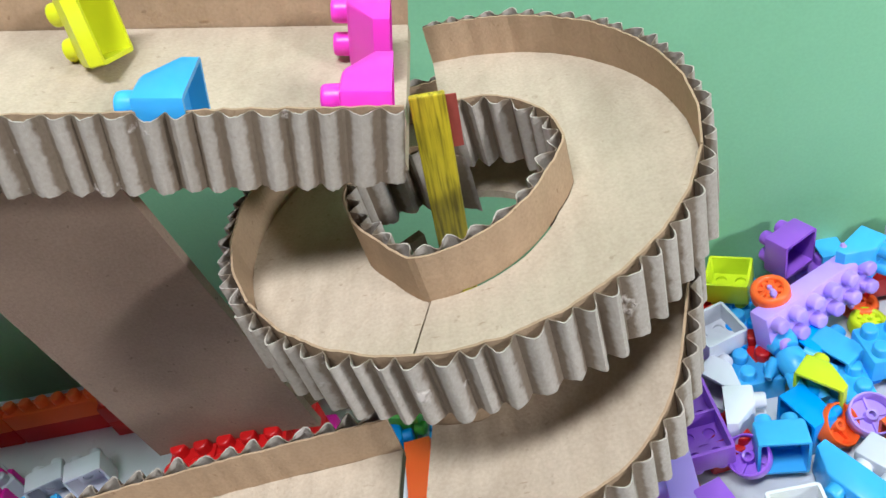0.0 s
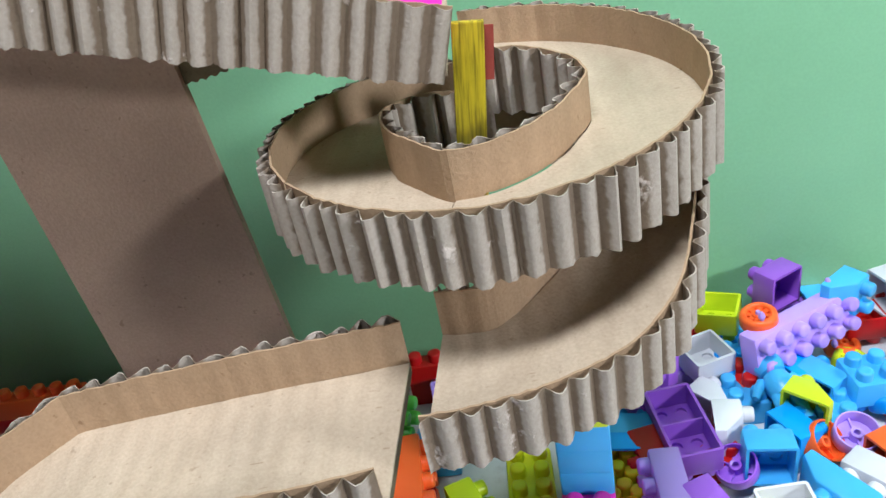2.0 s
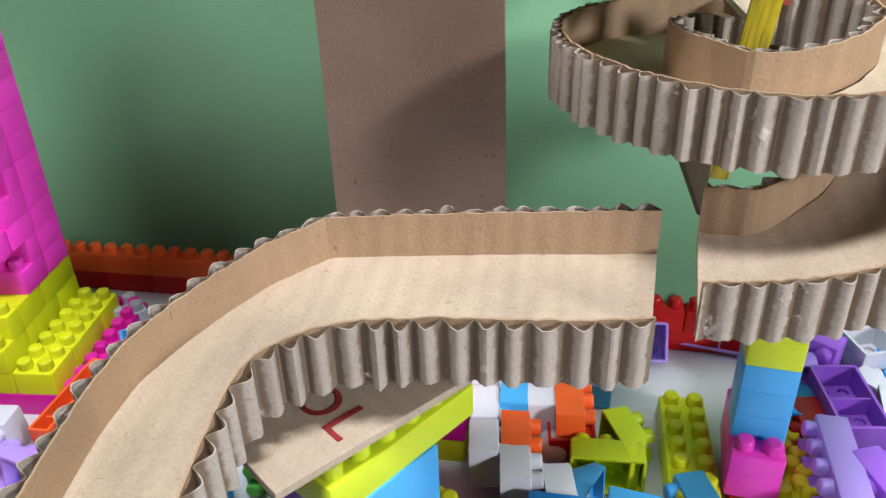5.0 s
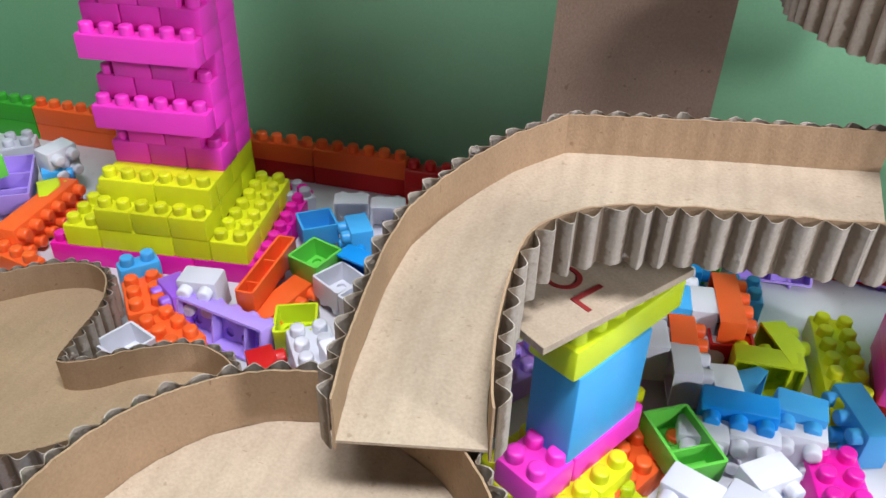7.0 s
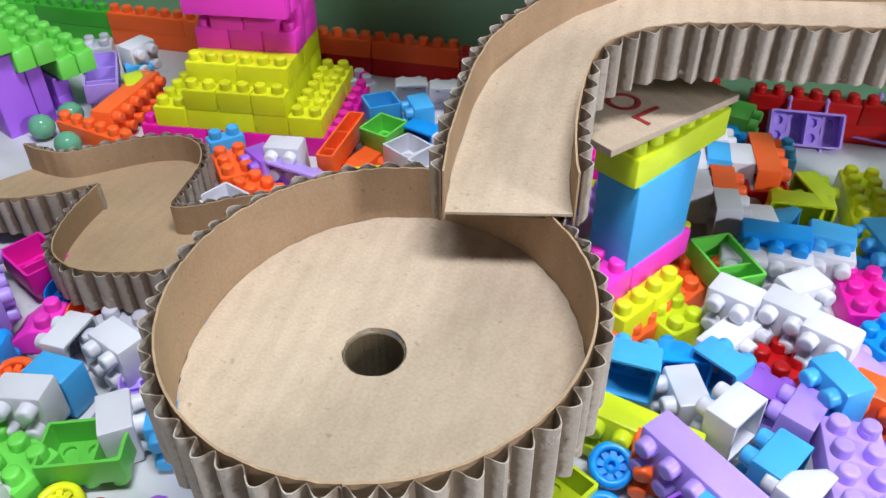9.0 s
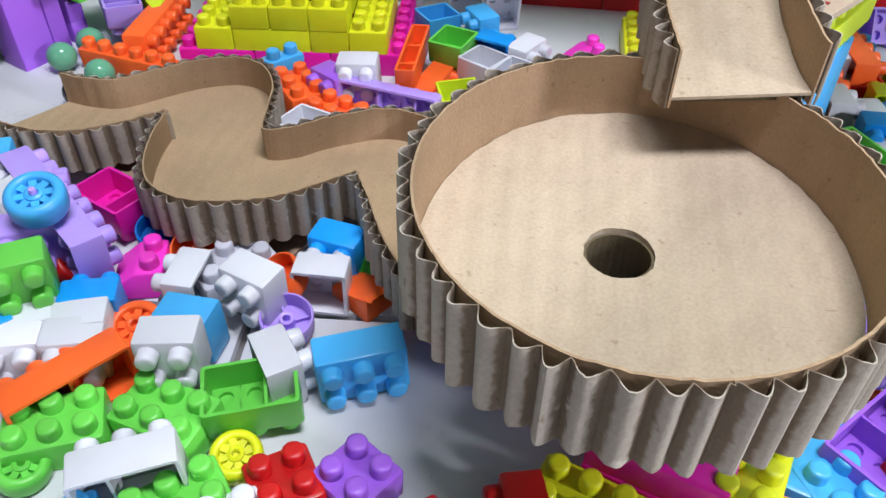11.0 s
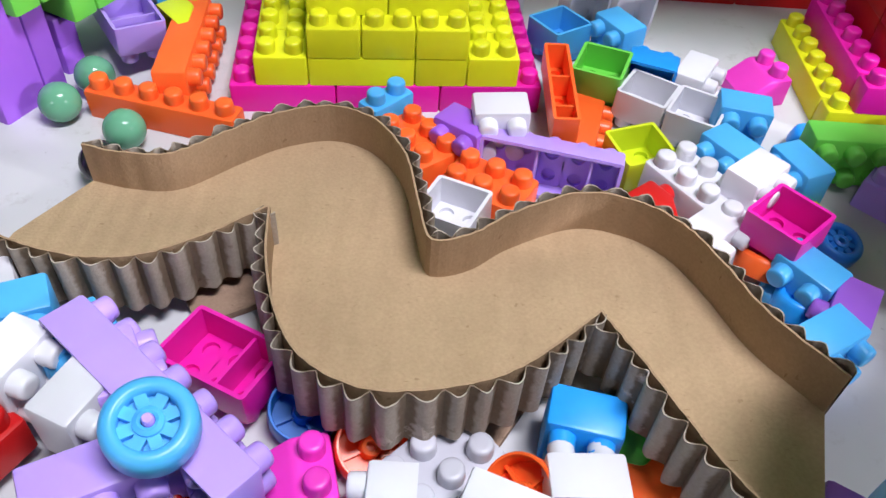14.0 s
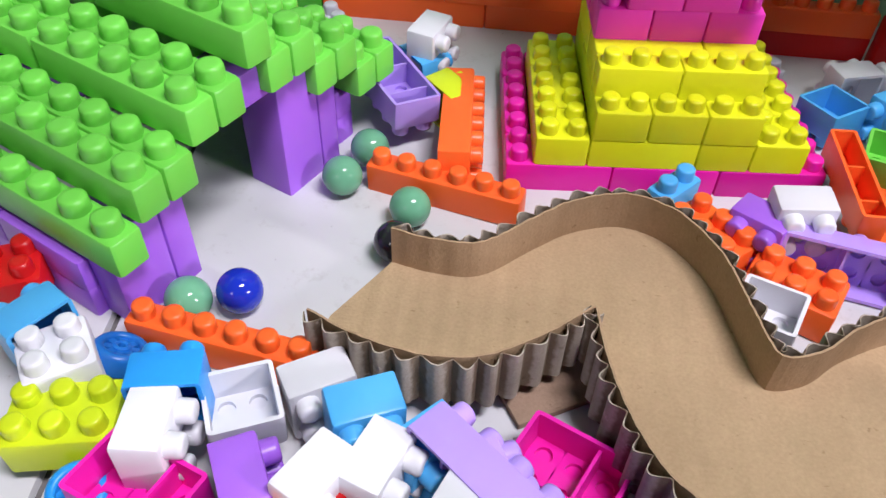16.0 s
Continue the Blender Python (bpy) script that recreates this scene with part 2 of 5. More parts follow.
def bevelled_box(x0, x1, y0, y1, z0, z1, r):
    bm = bmesh.new()
    box(bm, x0, x1, y0, y1, z0, z1)
    bmesh.ops.bevel(bm, geom=bm.edges[:], offset=r, segments=2, affect="EDGES", profile=0.6)
    return bm


def lathe(bm, rings, n=16, m=Matrix(), cap0=True, cap1=True):
    """A turned body: rings of (radius, height)."""
    loops = []
    for r, z in rings:
        loops.append([bm.verts.new(m @ Vector((r * math.cos(2 * math.pi * k / n), r * math.sin(2 * math.pi * k / n), z))) for k in range(n)])
    for a, b in zip(loops, loops[1:]):
        for k in range(n):
            bm.faces.new((a[k], a[(k + 1) % n], b[(k + 1) % n], b[k]))
    if cap0:
        bm.faces.new(loops[0][::-1])
    if cap1:
        bm.faces.new(loops[-1])


def smooth_line(points, step):
    """A smooth line through control points, as evenly spaced points with all their numbers blended alike."""
    pts = [np.array(p, float) for p in points]
    pts = [2 * pts[0] - pts[1]] + pts + [2 * pts[-1] - pts[-2]]
    dense = []
    for a, b, c, d in zip(pts, pts[1:], pts[2:], pts[3:]):
        for k in range(24):
            t = k / 24
            dense.append(0.5 * (2 * b + (c - a) * t + (2 * a - 5 * b + 4 * c - d) * t * t + (3 * b - a - 3 * c + d) * t ** 3))
    dense.append(pts[-2])
    return even(dense, step)


def even(dense, step):
    dense = np.array(dense, float)
    run = np.r_[0, np.cumsum(np.linalg.norm(np.diff(dense[:, :2], axis=0), axis=1))]
    count = max(2, int(round(run[-1] / step)) + 1)
    at = np.linspace(0, run[-1], count)
    return np.stack([np.interp(at, run, dense[:, k]) for k in range(dense.shape[1])], 1), at


def normals(line):
    d = np.gradient(line[:, :2], axis=0)
    d /= np.linalg.norm(d, axis=1)[:, None] + 1e-12
    return np.stack([-d[:, 1], d[:, 0]], 1)


def sheet(bm, line, off0, off1, low, high, crest=None):
    """An upright sheet along a line between two sideways offsets, from the heights low to high."""
    n = normals(line)
    rows = []
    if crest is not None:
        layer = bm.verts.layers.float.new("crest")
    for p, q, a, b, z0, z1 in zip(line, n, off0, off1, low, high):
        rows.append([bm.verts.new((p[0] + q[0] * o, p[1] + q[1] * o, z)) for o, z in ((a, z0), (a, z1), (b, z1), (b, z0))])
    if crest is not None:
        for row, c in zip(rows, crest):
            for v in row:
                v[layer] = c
    for r, s in zip(rows, rows[1:]):
        for k in range(4):
            bm.faces.new((r[k], s[k], s[(k + 1) % 4], r[(k + 1) % 4]))
    bm.faces.new(rows[0])
    bm.faces.new(rows[-1][::-1])


FLUTE = 0.0079


def corrugated(points, parent, side, seed, smoothly=True, names=("liner", "fluted_face"), depth=0.0045, pitch=FLUTE):
    """A strip of single-faced corrugated card on edge: a flat liner and the bare flutes on its other side. Points: x, y, bottom, top."""
    rng = random.Random(seed)
    fine, run = smooth_line(points, pitch / 10) if smoothly else even(points, pitch / 10)
    coarse = fine[::3] if (len(fine) - 1) % 3 == 0 else np.vstack([fine[::3], fine[-1]])
    k = len(coarse)
    jag = np.array([rng.uniform(-0.0003, 0.0003) for _ in range(k)])
    bm = bmesh.new()
    sheet(bm, coarse, np.full(k, -0.0004 * side), np.full(k, 0.0003 * side), coarse[:, 2], coarse[:, 3] + jag)
    part(names[0], bm, CARD_LINER, parent, "smooth tan card liner")
    wave, top, low, crest = [], [], [], []
    amps = [rng.uniform(0.72, 1.14) for _ in range(int(run[-1] / pitch) + 3)]
    lips = [rng.uniform(-0.0008, 0.0004) for _ in amps]
    for s in run:
        # flutes stand unevenly: some squeezed, some pulled apart
        c = max(0.0, s / pitch + 0.10 * math.sin(1.7 * s / pitch + seed) + 0.08 * math.sin(0.61 * s / pitch + 2 * seed))
        i = int(c)
        f = c - i
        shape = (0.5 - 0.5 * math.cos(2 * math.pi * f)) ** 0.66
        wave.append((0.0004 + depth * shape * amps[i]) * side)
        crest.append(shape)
        top.append(lips[i] * shape + rng.uniform(-0.0002, 0.0002))
        low.append(-lips[i + 1] * 1.3 * shape + rng.uniform(-0.0003, 0.0003))
    wave = np.array(wave)
    bm = bmesh.new()
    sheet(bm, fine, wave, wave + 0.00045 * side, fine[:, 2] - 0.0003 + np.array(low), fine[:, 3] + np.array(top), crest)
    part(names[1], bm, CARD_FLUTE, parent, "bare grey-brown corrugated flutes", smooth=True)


def slab(outline, thick, height, parent, name="deck", mat=None, holes=()):
    """A flat card of any outline; height gives its upper face at a place."""
    bm = bmesh.new()
    edges = []
    for loop in (outline, *holes):
        vs = [bm.verts.new((x, y, height(x, y))) for x, y in loop]
        edges += [bm.edges.new((vs[i], vs[(i + 1) % len(vs)])) for i in range(len(vs))]
    bmesh.ops.triangle_fill(bm, use_beauty=True, use_dissolve=False, edges=edges)
    top = bm.faces[:]
    rim = [e for e in bm.edges if len(e.link_faces) == 1]
    low = {v: bm.verts.new(v.co - Vector((0, 0, thick))) for v in bm.verts[:]}
    for f in top:
        bm.faces.new([low[v] for v in reversed(f.verts)])
    for e in rim:
        a, b = e.verts
        bm.faces.new((a, b, low[b], low[a]))
    return part(name, bm, mat or CARD_DECK, parent)


def ribbon(left, right, thick, parent, name="deck", mat=None, cells=6):
    """A card lane between two lines of x, y, z."""
    bm = bmesh.new()
    top, low = [], []
    for a, b in zip(left, right):
        a, b = Vector(a[:3]), Vector(b[:3])
        if name == "deck":
            # hand-cut edges stay a little short of the walls
            u = (b - a).normalized()
            a, b = a + u * (0.0005 + 0.0005 * noise.noise(a * 140)), b - u * (0.0007 + 0.0005 * noise.noise(b * 140))
        row = [a.lerp(b, k / cells) for k in range(cells + 1)]
        top.append([bm.verts.new(p) for p in row])
        low.append([bm.verts.new(p - Vector((0, 0, thick))) for p in row])
    for g, flip in ((top, False), (low, True)):
        for r, s in zip(g, g[1:]):
            for k in range(cells):
                q = (r[k], r[k + 1], s[k + 1], s[k])
                bm.faces.new(q[::-1] if flip else q)
    for k in (0, cells):
        for i in range(len(top) - 1):
            bm.faces.new((top[i][k], top[i + 1][k], low[i + 1][k], low[i][k]))
    for i in (0, -1):
        for k in range(cells):
            bm.faces.new((top[i][k], top[i][k + 1], low[i][k + 1], low[i][k]))
    return part(name, bm, mat or CARD_DECK, parent)


# ---- toy bricks ----
P, H = 0.0106, 0.0127      # stud spacing and brick height
STUD_R, STUD_H, WALL = 0.0037, 0.0049, 0.0013
MESHES = {}


def stud_mesh(colour):
    key = ("stud", colour)
    if key not in MESHES:
        bm = bmesh.new()
        lathe(bm, [(STUD_R, 0), (STUD_R * 0.97, STUD_H * 0.74), (STUD_R * 0.91, STUD_H * 0.91), (STUD_R * 0.78, STUD_H * 0.99), (STUD_R * 0.45, STUD_H)], 14, cap0=False)
        MESHES[key] = finish(bm, "stud", PLASTIC[colour], True)
    return MESHES[key]


def rounded(x0, x1, y0, y1, r, z):
    out = []
    for cx, cy, a in ((x1 - r, y1 - r, 0), (x0 + r, y1 - r, 90), (x0 + r, y0 + r, 180), (x1 - r, y0 + r, 270)):
        out += [(cx + r * math.cos(radians(a + d)), cy + r * math.sin(radians(a + d)), z) for d in (0, 45, 90)]
    return out


def body_mesh(nx, ny, colour, tall=1.0, taper=0.0, lean=0.0, hollow=True):
    """A hollow brick, open below, its studs left out. taper: how much of its length the top loses; lean: to which end."""
    key = ("body", nx, ny, colour, tall, taper, lean, hollow)
    if key in MESHES:
        return MESHES[key]
    g, h = 0.00012, H * tall
    x, y = nx * P / 2 - g, ny * P / 2 - g
    bm = bmesh.new()
    cut = taper * P / 2
    # a sloped brick stands upright for its lower part
    knee = 0.36 if taper else 0.0

    def ring(inset, z, r):
        k = max(0.0, (z / h - knee) / (1 - knee))
        x0, x1 = -x + inset + cut * k * (1 + lean), x - inset - cut * k * (1 - lean)
        return [bm.verts.new(p) for p in rounded(x0, x1, -y + inset, y - inset, r, z)]

    b = 0.0011
    rings = [ring(0, 0, 0.0013)] + ([ring(0, h * knee, 0.0013)] if taper else []) + [ring(0, h - b, 0.0013), ring(b * 0.3, h - b * 0.3, 0.0012), ring(b, h, 0.0009)]
    inner = [ring(WALL, 0, 0.0004)] + ([ring(WALL, h * knee, 0.0004)] if taper else []) + [ring(WALL, h - WALL * 1.2, 0.0004)]
    for a, c in [*zip(rings, rings[1:]), (inner[0], rings[0]), *zip(inner[1:], inner)]:
        for k in range(12):
            bm.faces.new((a[k], a[(k + 1) % 12], c[(k + 1) % 12], c[k]))
    bm.faces.new(rings[-1])
    if taper or not hollow:
        bm.faces.new(inner[-1][::-1])
    else:
        # underside with the hollow of each stud
        zt = h - WALL * 1.2
        x2, y2 = x - WALL, y - WALL
        cx, cy = 2 * x2 / nx, 2 * y2 / ny
        for i in range(nx):
            for j in range(ny):
                mx, my = -x2 + cx * (i + 0.5), -y2 + cy * (j + 0.5)
                sq, ci, up = [], [], []
                for k in range(12):
                    a = 2 * math.pi * (k + 0.5) / 12
                    ca, sa = math.cos(a), math.sin(a)
                    s = min(cx / 2 / max(abs(ca), 1e-6), cy / 2 / max(abs(sa), 1e-6))
                    sq.append(bm.verts.new((mx + ca * s, my + sa * s, zt)))
                    ci.append(bm.verts.new((mx + ca * 0.0027, my + sa * 0.0027, zt)))
                    up.append(bm.verts.new((mx + ca * 0.0026, my + sa * 0.0026, zt + 0.0042)))
                for k in range(12):
                    n = (k + 1) % 12
                    bm.faces.new((sq[k], ci[k], ci[n], sq[n]))
                    bm.faces.new((ci[k], up[k], up[n], ci[n]))
                bm.faces.new(up)
        if nx >= 3:
            for i in range(2, nx, 2):
                box(bm, -x2 + cx * i - 0.0005, -x2 + cx * i + 0.0005, -y2, y2, h * 0.15, zt)
    bmesh.ops.remove_doubles(bm, verts=bm.verts[:], dist=0.00002)
    MESHES[key] = finish(bm, "body", PLASTIC[colour], True)
    return MESHES[key]


def studs_on(nx, ny, colour, parent, tall=1.0, taper=0.0, lean=0.0, skip=()):
    keep = nx - int(taper)
    first = 0 if lean == 0 else (nx - keep if lean > 0 else 0)
    first = (nx - keep) / 2 if lean == 0 else first
    for i in range(keep):
        for j in range(ny):
            if (i, j) in skip:
                continue
            place = Matrix.Translation(((first + i + 0.5 - nx / 2) * P, (j + 0.5 - ny / 2) * P, H * tall - 0.00005))
            share("stud", stud_mesh(colour), parent, place)


def brick(nx, ny, colour, m, label, tall=1.0, taper=0.0, lean=0.0, studs=True, group="loose toy bricks", name="toy_brick"):
    ob = new(name, body_mesh(nx, ny, colour, tall, taper, lean))
    ob.matrix_basis = m
    tagged(ob, label, "toy brick", group)
    if studs:
        studs_on(nx, ny, colour, ob, tall, taper, lean)
    return ob


def laid(parent, nx, ny, colour, x, y, z, turn=0.0, tall=1.0, studs=True):
    """A brick built into a structure: a part, with its studs under it. x, y: its middle in studs; z: in layers."""
    ob = share("brick", body_mesh(nx, ny, colour, tall, hollow=False), parent, pose(x * P, y * P, z * H, 0, 0, turn))
    if studs:
        studs_on(nx, ny, colour, ob, tall)
    return ob


# ---- floor and backdrop ----
floor = empty("floor")
tagged(floor, "pale grey glazed floor tiles with dark joints", "floor", kind="structure")
bm = bmesh.new()
box(bm, -2.2, 2.2, -2.0, 0.62, -0.02, -0.0035)
part("joint", bm, GROUT, floor, "dark grey grout bed")
bm = bevelled_box(-0.2985, 0.2985, -0.2985, 0.2985, -0.012, 0, 0.0015)
tile = finish(bm, "tile", FLOOR_TILE, True)
turn = 4.0
for row in range(4):
    for col in range(6):
        shift = Vector(((col - 3) * 0.6 + (0.3 if row else 0.082), 0.3 - row * 0.6, 0))
        spot = Matrix.Rotation(radians(turn), 3, "Z") @ shift + Vector((-0.362, 0.0175, 0))
        share("tile", tile, floor, Matrix.Translation(spot) @ Matrix.Rotation(radians(turn), 4, "Z"))

backdrop = empty("backdrop")
tagged(backdrop, "green sheet hung upright as a backdrop behind the toys", "backdrop", kind="structure")
bm = bmesh.new()
cols, rows = 90, 30
grid = []
for i in range(cols + 1):
    x = -1.5 + 3.0 * i / cols
    line = []
    for j in range(rows + 1):
        z = -0.0 + 0.9 * j / rows
        fore = min(1.0, max(0.0, (x + 0.25) / 0.15))
        fore = fore * fore * (3 - 2 * fore)
        y = 0.352 - fore * (0.020 + 0.008 * math.exp(-z / 0.03)) + 0.004 * noise.noise(Vector((x * 7, z * 5, 1))) + 0.0016 * noise.noise(Vector((x * 26, z * 12, 5)))
        line.append(bm.verts.new((x, y, z)))
    grid.append(line)
for a, b in zip(grid, grid[1:]):
    for j in range(rows):
        bm.faces.new((a[j], b[j], b[j + 1], a[j + 1]))
ret = bmesh.ops.extrude_face_region(bm, geom=bm.faces[:])
bmesh.ops.translate(bm, verts=[v for v in ret["geom"] if isinstance(v, bmesh.types.BMVert)], vec=(0, 0.003, 0))
part("sheet", bm, GREEN, backdrop, smooth=True)


# ---- the marble run ----
def spiral():
    thing = tagged(empty("spiral_track"), "hand-cut brown cardboard spiral marble track with bare corrugated walls", "marble track")
    cx, cy, R = -0.035, 0.2265, 0.0730
    levels = [(-8, 0.1885), (90, 0.1835), (180, 0.1765), (225, 0.1775), (270, 0.177), (330, 0.174), (380, 0.167), (430, 0.159), (485, 0.152), (510, 0.1465), (532, 0.1415), (560, 0.1375)]
    ph, hz_ = [a for a, _ in levels], [b for _, b in levels]

    def height(phi):
        return float(np.interp(phi, ph, hz_))

    def outer(phi):
        a = radians(90 - phi)
        r = R + 0.002 * max(0.0, math.sin(radians(phi - 190))) * (phi < 370) - float(np.interp(phi, (205, 245, 275, 320, 350, 372, 430), (0, 0.003, 0.0055, 0.0085, 0.009, 0.004, 0.007)))
        return cx + r * math.cos(a), cy + r * math.sin(a)

    def core(phi):
        # pointed heart round the stick: widest to its right, tip in front
        q = phi % 360
        keys = [(0, 0.014), (40, 0.022), (90, 0.033), (105, 0.036), (125, 0.0345), (150, 0.036), (180, 0.0385), (196, 0.0415), (215, 0.0365), (245, 0.034), (270, 0.033), (300, 0.027), (330, 0.018), (360, 0.014)]
        r = float(np.interp(q, [k for k, _ in keys], [v for _, v in keys]))
        a = radians(90 - q)
        return cx + r * math.cos(a), cy + r * math.sin(a)

    # upper and middle turn
    turns = list(range(-4, 425, 4))
    # the deck is glued up of two pieces that meet at an open seam
    for a, b, lift in ((-4, 194.6, 0.0), (195.4, 424, -0.0005)):
        piece = [a] + [p for p in turns if a < p < b] + [b]
        ribbon([(*core(p), height(p) + lift) for p in piece], [(*outer(p), height(p) + lift) for p in piece], 0.003, thing, "deck")
    # the wall is three lengths of card, creased every few centimetres, that meet at open seams
    for seed, a, b in ((3, -4, 108), (23, 109, 234), (33, 235, 424)):
        folds = [a + (b - a) * k / round((b - a) / 13) for k in range(round((b - a) / 13) + 1)]
        wall = [(*outer(p), height(p) - 0.0075, height(p) + 0.0145) for p in folds]
        corrugated(wall, thing, 1, seed, False, names=("outer_wall", "fluted_face"), depth=0.0040, pitch=0.0070)
    hub = [(*core(p), height(p) + (0.0006 if 100 < p < 186 else -0.006), height(p) + 0.0165) for p in range(0, 372, 4)]
    corrugated(hub, thing, -1, 4, names=("inner_wall", "fluted_face"))
    # lower turn opens out to the ramp
    low_out = [(cx + 0.0665, cy - 0.002, 0.160), (0.0278, 0.1985, 0.158), (0.0212, 0.176, 0.1535), (0.0120, 0.1545, 0.148), (-0.0025, 0.1395, 0.1435), (-0.0225, 0.1325, 0.1395), (-0.042, 0.1298, 0.137), (-0.061, 0.1295, 0.1352)]
    low_in = [(-0.001, 0.2215, 0.160), (-0.004, 0.2105, 0.1575), (-0.0100, 0.198, 0.1525), (-0.0173, 0.1875, 0.1475), (-0.0245, 0.1830, 0.143), (-0.0325, 0.1765, 0.140), (-0.0403, 0.1720, 0.1385), (-0.0492, 0.1732, 0.1375), (-0.0564, 0.1748, 0.1370)]
    a, _ = smooth_line(low_in, 0.003)
    b, _ = smooth_line(low_out, 0.003)
    n = 44
    a = [[float(np.interp(t, np.linspace(0, 1, len(a)), a[:, k])) for k in range(3)] for t in np.linspace(0, 1, n)]
    b = [[float(np.interp(t, np.linspace(0, 1, len(b)), b[:, k])) for k in range(3)] for t in np.linspace(0, 1, n)]
    ribbon(a, b, 0.003, thing, "deck")
    corrugated([(x, y, z - 0.0078, z + 0.0105) for x, y, z in low_out], thing, 1, 5, names=("outer_wall", "fluted_face"), depth=0.0032, pitch=0.0072)
    corrugated([(x, y + 0.0004, z - 0.0015, z + 0.0160) for x, y, z in low_in], thing, -1, 6, names=("inner_wall", "fluted_face"))
    thing.matrix_basis = pose(-0.0058, -0.0018, 0.0095) @ Matrix.Scale(0.968, 4)
    return thing


spiral()

stick = tagged(empty("centre_stick"), "flat yellow-painted wooden stick standing upright inside the cardboard spiral", "stick")
bm = bevelled_box(-0.005, 0.005, -0.0011, 0.0011, 0.0, 0.0835, 0.0006)
ob = part("shaft", bm, STICK, stick)
bm = bevelled_box(-0.0015, 0.0080, 0.0013, 0.0017, 0.0640, 0.0815, 0.0001)
part("paper_tab", bm, RED_PAPER, stick, "scrap of red paper behind the tip")
stick.matrix_basis = pose(-0.0490, 0.2175, 0.1385, 2, 6.5, 2)

top = tagged(empty("top_track"), "long sloping brown cardboard trough with corrugated side walls above the spiral", "marble track")
drop = -0.287


def top_z(x):
    return 0.2145 + drop * (x + 0.045)


xs = [-0.047 - 0.03 * k for k in range(11)]
ribbon([(x, 0.1948 + 0.05 * (x + 0.045), top_z(x)) for x in xs], [(x, 0.2745 + 0.05 * (x + 0.045), top_z(x)) for x in xs], 0.003, top, "deck", cells=8)
corrugated([(x, 0.1945 + 0.05 * (x + 0.045), top_z(x) - 0.0045, top_z(x) + 0.0165) for x in xs], top, 1, 7, names=("front_wall", "fluted_face"), depth=0.0034, pitch=0.0069)
corrugated([(x, 0.2748 + 0.05 * (x + 0.045), top_z(x) - 0.003, top_z(x) + 0.024) for x in xs], top, -1, 8, names=("back_wall", "fluted_face"))

# the side walls stand square to the sloping deck
for piece in top.children:
    if piece.name.split(".")[0] != "deck":
        for v in piece.data.vertices:
            v.co.x -= drop * (v.co.z - top_z(v.co.x))

# upright board that carries the top trough
board = tagged(empty("support_board"), "upright brown cardboard board holding up the top trough", "cardboard support")
bm = bmesh.new()
n = 14
for k in (0,):
    front, back = [], []
    for i in range(n + 1):
        t = i / n
        z0, zr = 0.0, t
        xl, xr = -0.1990 + 0.0085 * t, -0.1261 - 0.0008 * t
        row_f, row_b = [], []
        for j in range(7):
            s = j / 6
            x = xl + (xr - xl) * s
            z = 0.0765 + t * (0.158 + (1 - s) * 0.0205)
            y = 0.2370 - 0.147 * z + 0.0018 * math.sin(math.pi * s)
            row_f.append(bm.verts.new((x, y, z)))
            row_b.append(bm.verts.new((x, y + 0.004, z)))
        front.append(row_f)
        back.append(row_b)
    for g, flip in ((front, False), (back, True)):
        for r, s in zip(g, g[1:]):
            for j in range(6):
                q = (r[j], r[j + 1], s[j + 1], s[j])
                bm.faces.new(q[::-1] if flip else q)
    for j in (0, 6):
        for i in range(n):
            bm.faces.new((front[i][j], front[i + 1][j], back[i + 1][j], back[i][j]))
    for i in (0, n):
        for j in range(6):
            bm.faces.new((front[i][j], front[i][j + 1], back[i][j + 1], back[i][j]))
part("panel", bm, CARD_BOARD, board)

# ramp from the spiral to the round tray
ramp_track = tagged(empty("ramp_track"), "bent brown cardboard ramp with folded liner and corrugated side walls", "marble track")
back_edge = [(-0.0722, 0.1665, 0.1340), (-0.1015, 0.1655, 0.1323), (-0.1295, 0.1644, 0.1307), (-0.1544, 0.1631, 0.1292), (-0.1805, 0.1613, 0.1275), (-0.1975, 0.1475, 0.1240), (-0.2095, 0.1320, 0.1205), (-0.2172, 0.1185, 0.1180), (-0.2238, 0.1025, 0.1155), (-0.2260, 0.0840, 0.1125), (-0.2259, 0.0650, 0.1095), (-0.2249, 0.0440, 0.1061), (-0.2222, 0.0263, 0.1036)]
front_edge = [(-0.0769, 0.1140, 0.1290), (-0.0928, 0.1122, 0.1280), (-0.1103, 0.1112, 0.1272), (-0.1268, 0.1110, 0.1264), (-0.1418, 0.1104, 0.1256), (-0.1588, 0.1078, 0.1246), (-0.1706, 0.1036, 0.1230), (-0.1790, 0.0980, 0.1210), (-0.1838, 0.0910, 0.1190), (-0.1856, 0.0815, 0.1165), (-0.1860, 0.0680, 0.1130), (-0.1852, 0.0530, 0.1100), (-0.1828, 0.0385, 0.1066), (-0.1810, 0.0325, 0.1057)]
a, _ = smooth_line(back_edge, 0.002)
b, _ = smooth_line(front_edge, 0.002)
n = 70
ra = [[float(np.interp(t, np.linspace(0, 1, len(a)), a[:, k])) for k in range(3)] for t in np.linspace(0, 1, n)]
rb = [[float(np.interp(t, np.linspace(0, 1, len(b)), b[:, k])) for k in range(3)] for t in np.linspace(0, 1, n)]
ribbon(ra, rb, 0.001, ramp_track, "deck")
# dark lower sheet: the shade along the deck edge is put into its colour
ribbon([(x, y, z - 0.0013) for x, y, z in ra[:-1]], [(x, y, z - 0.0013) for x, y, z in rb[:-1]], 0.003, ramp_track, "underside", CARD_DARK)
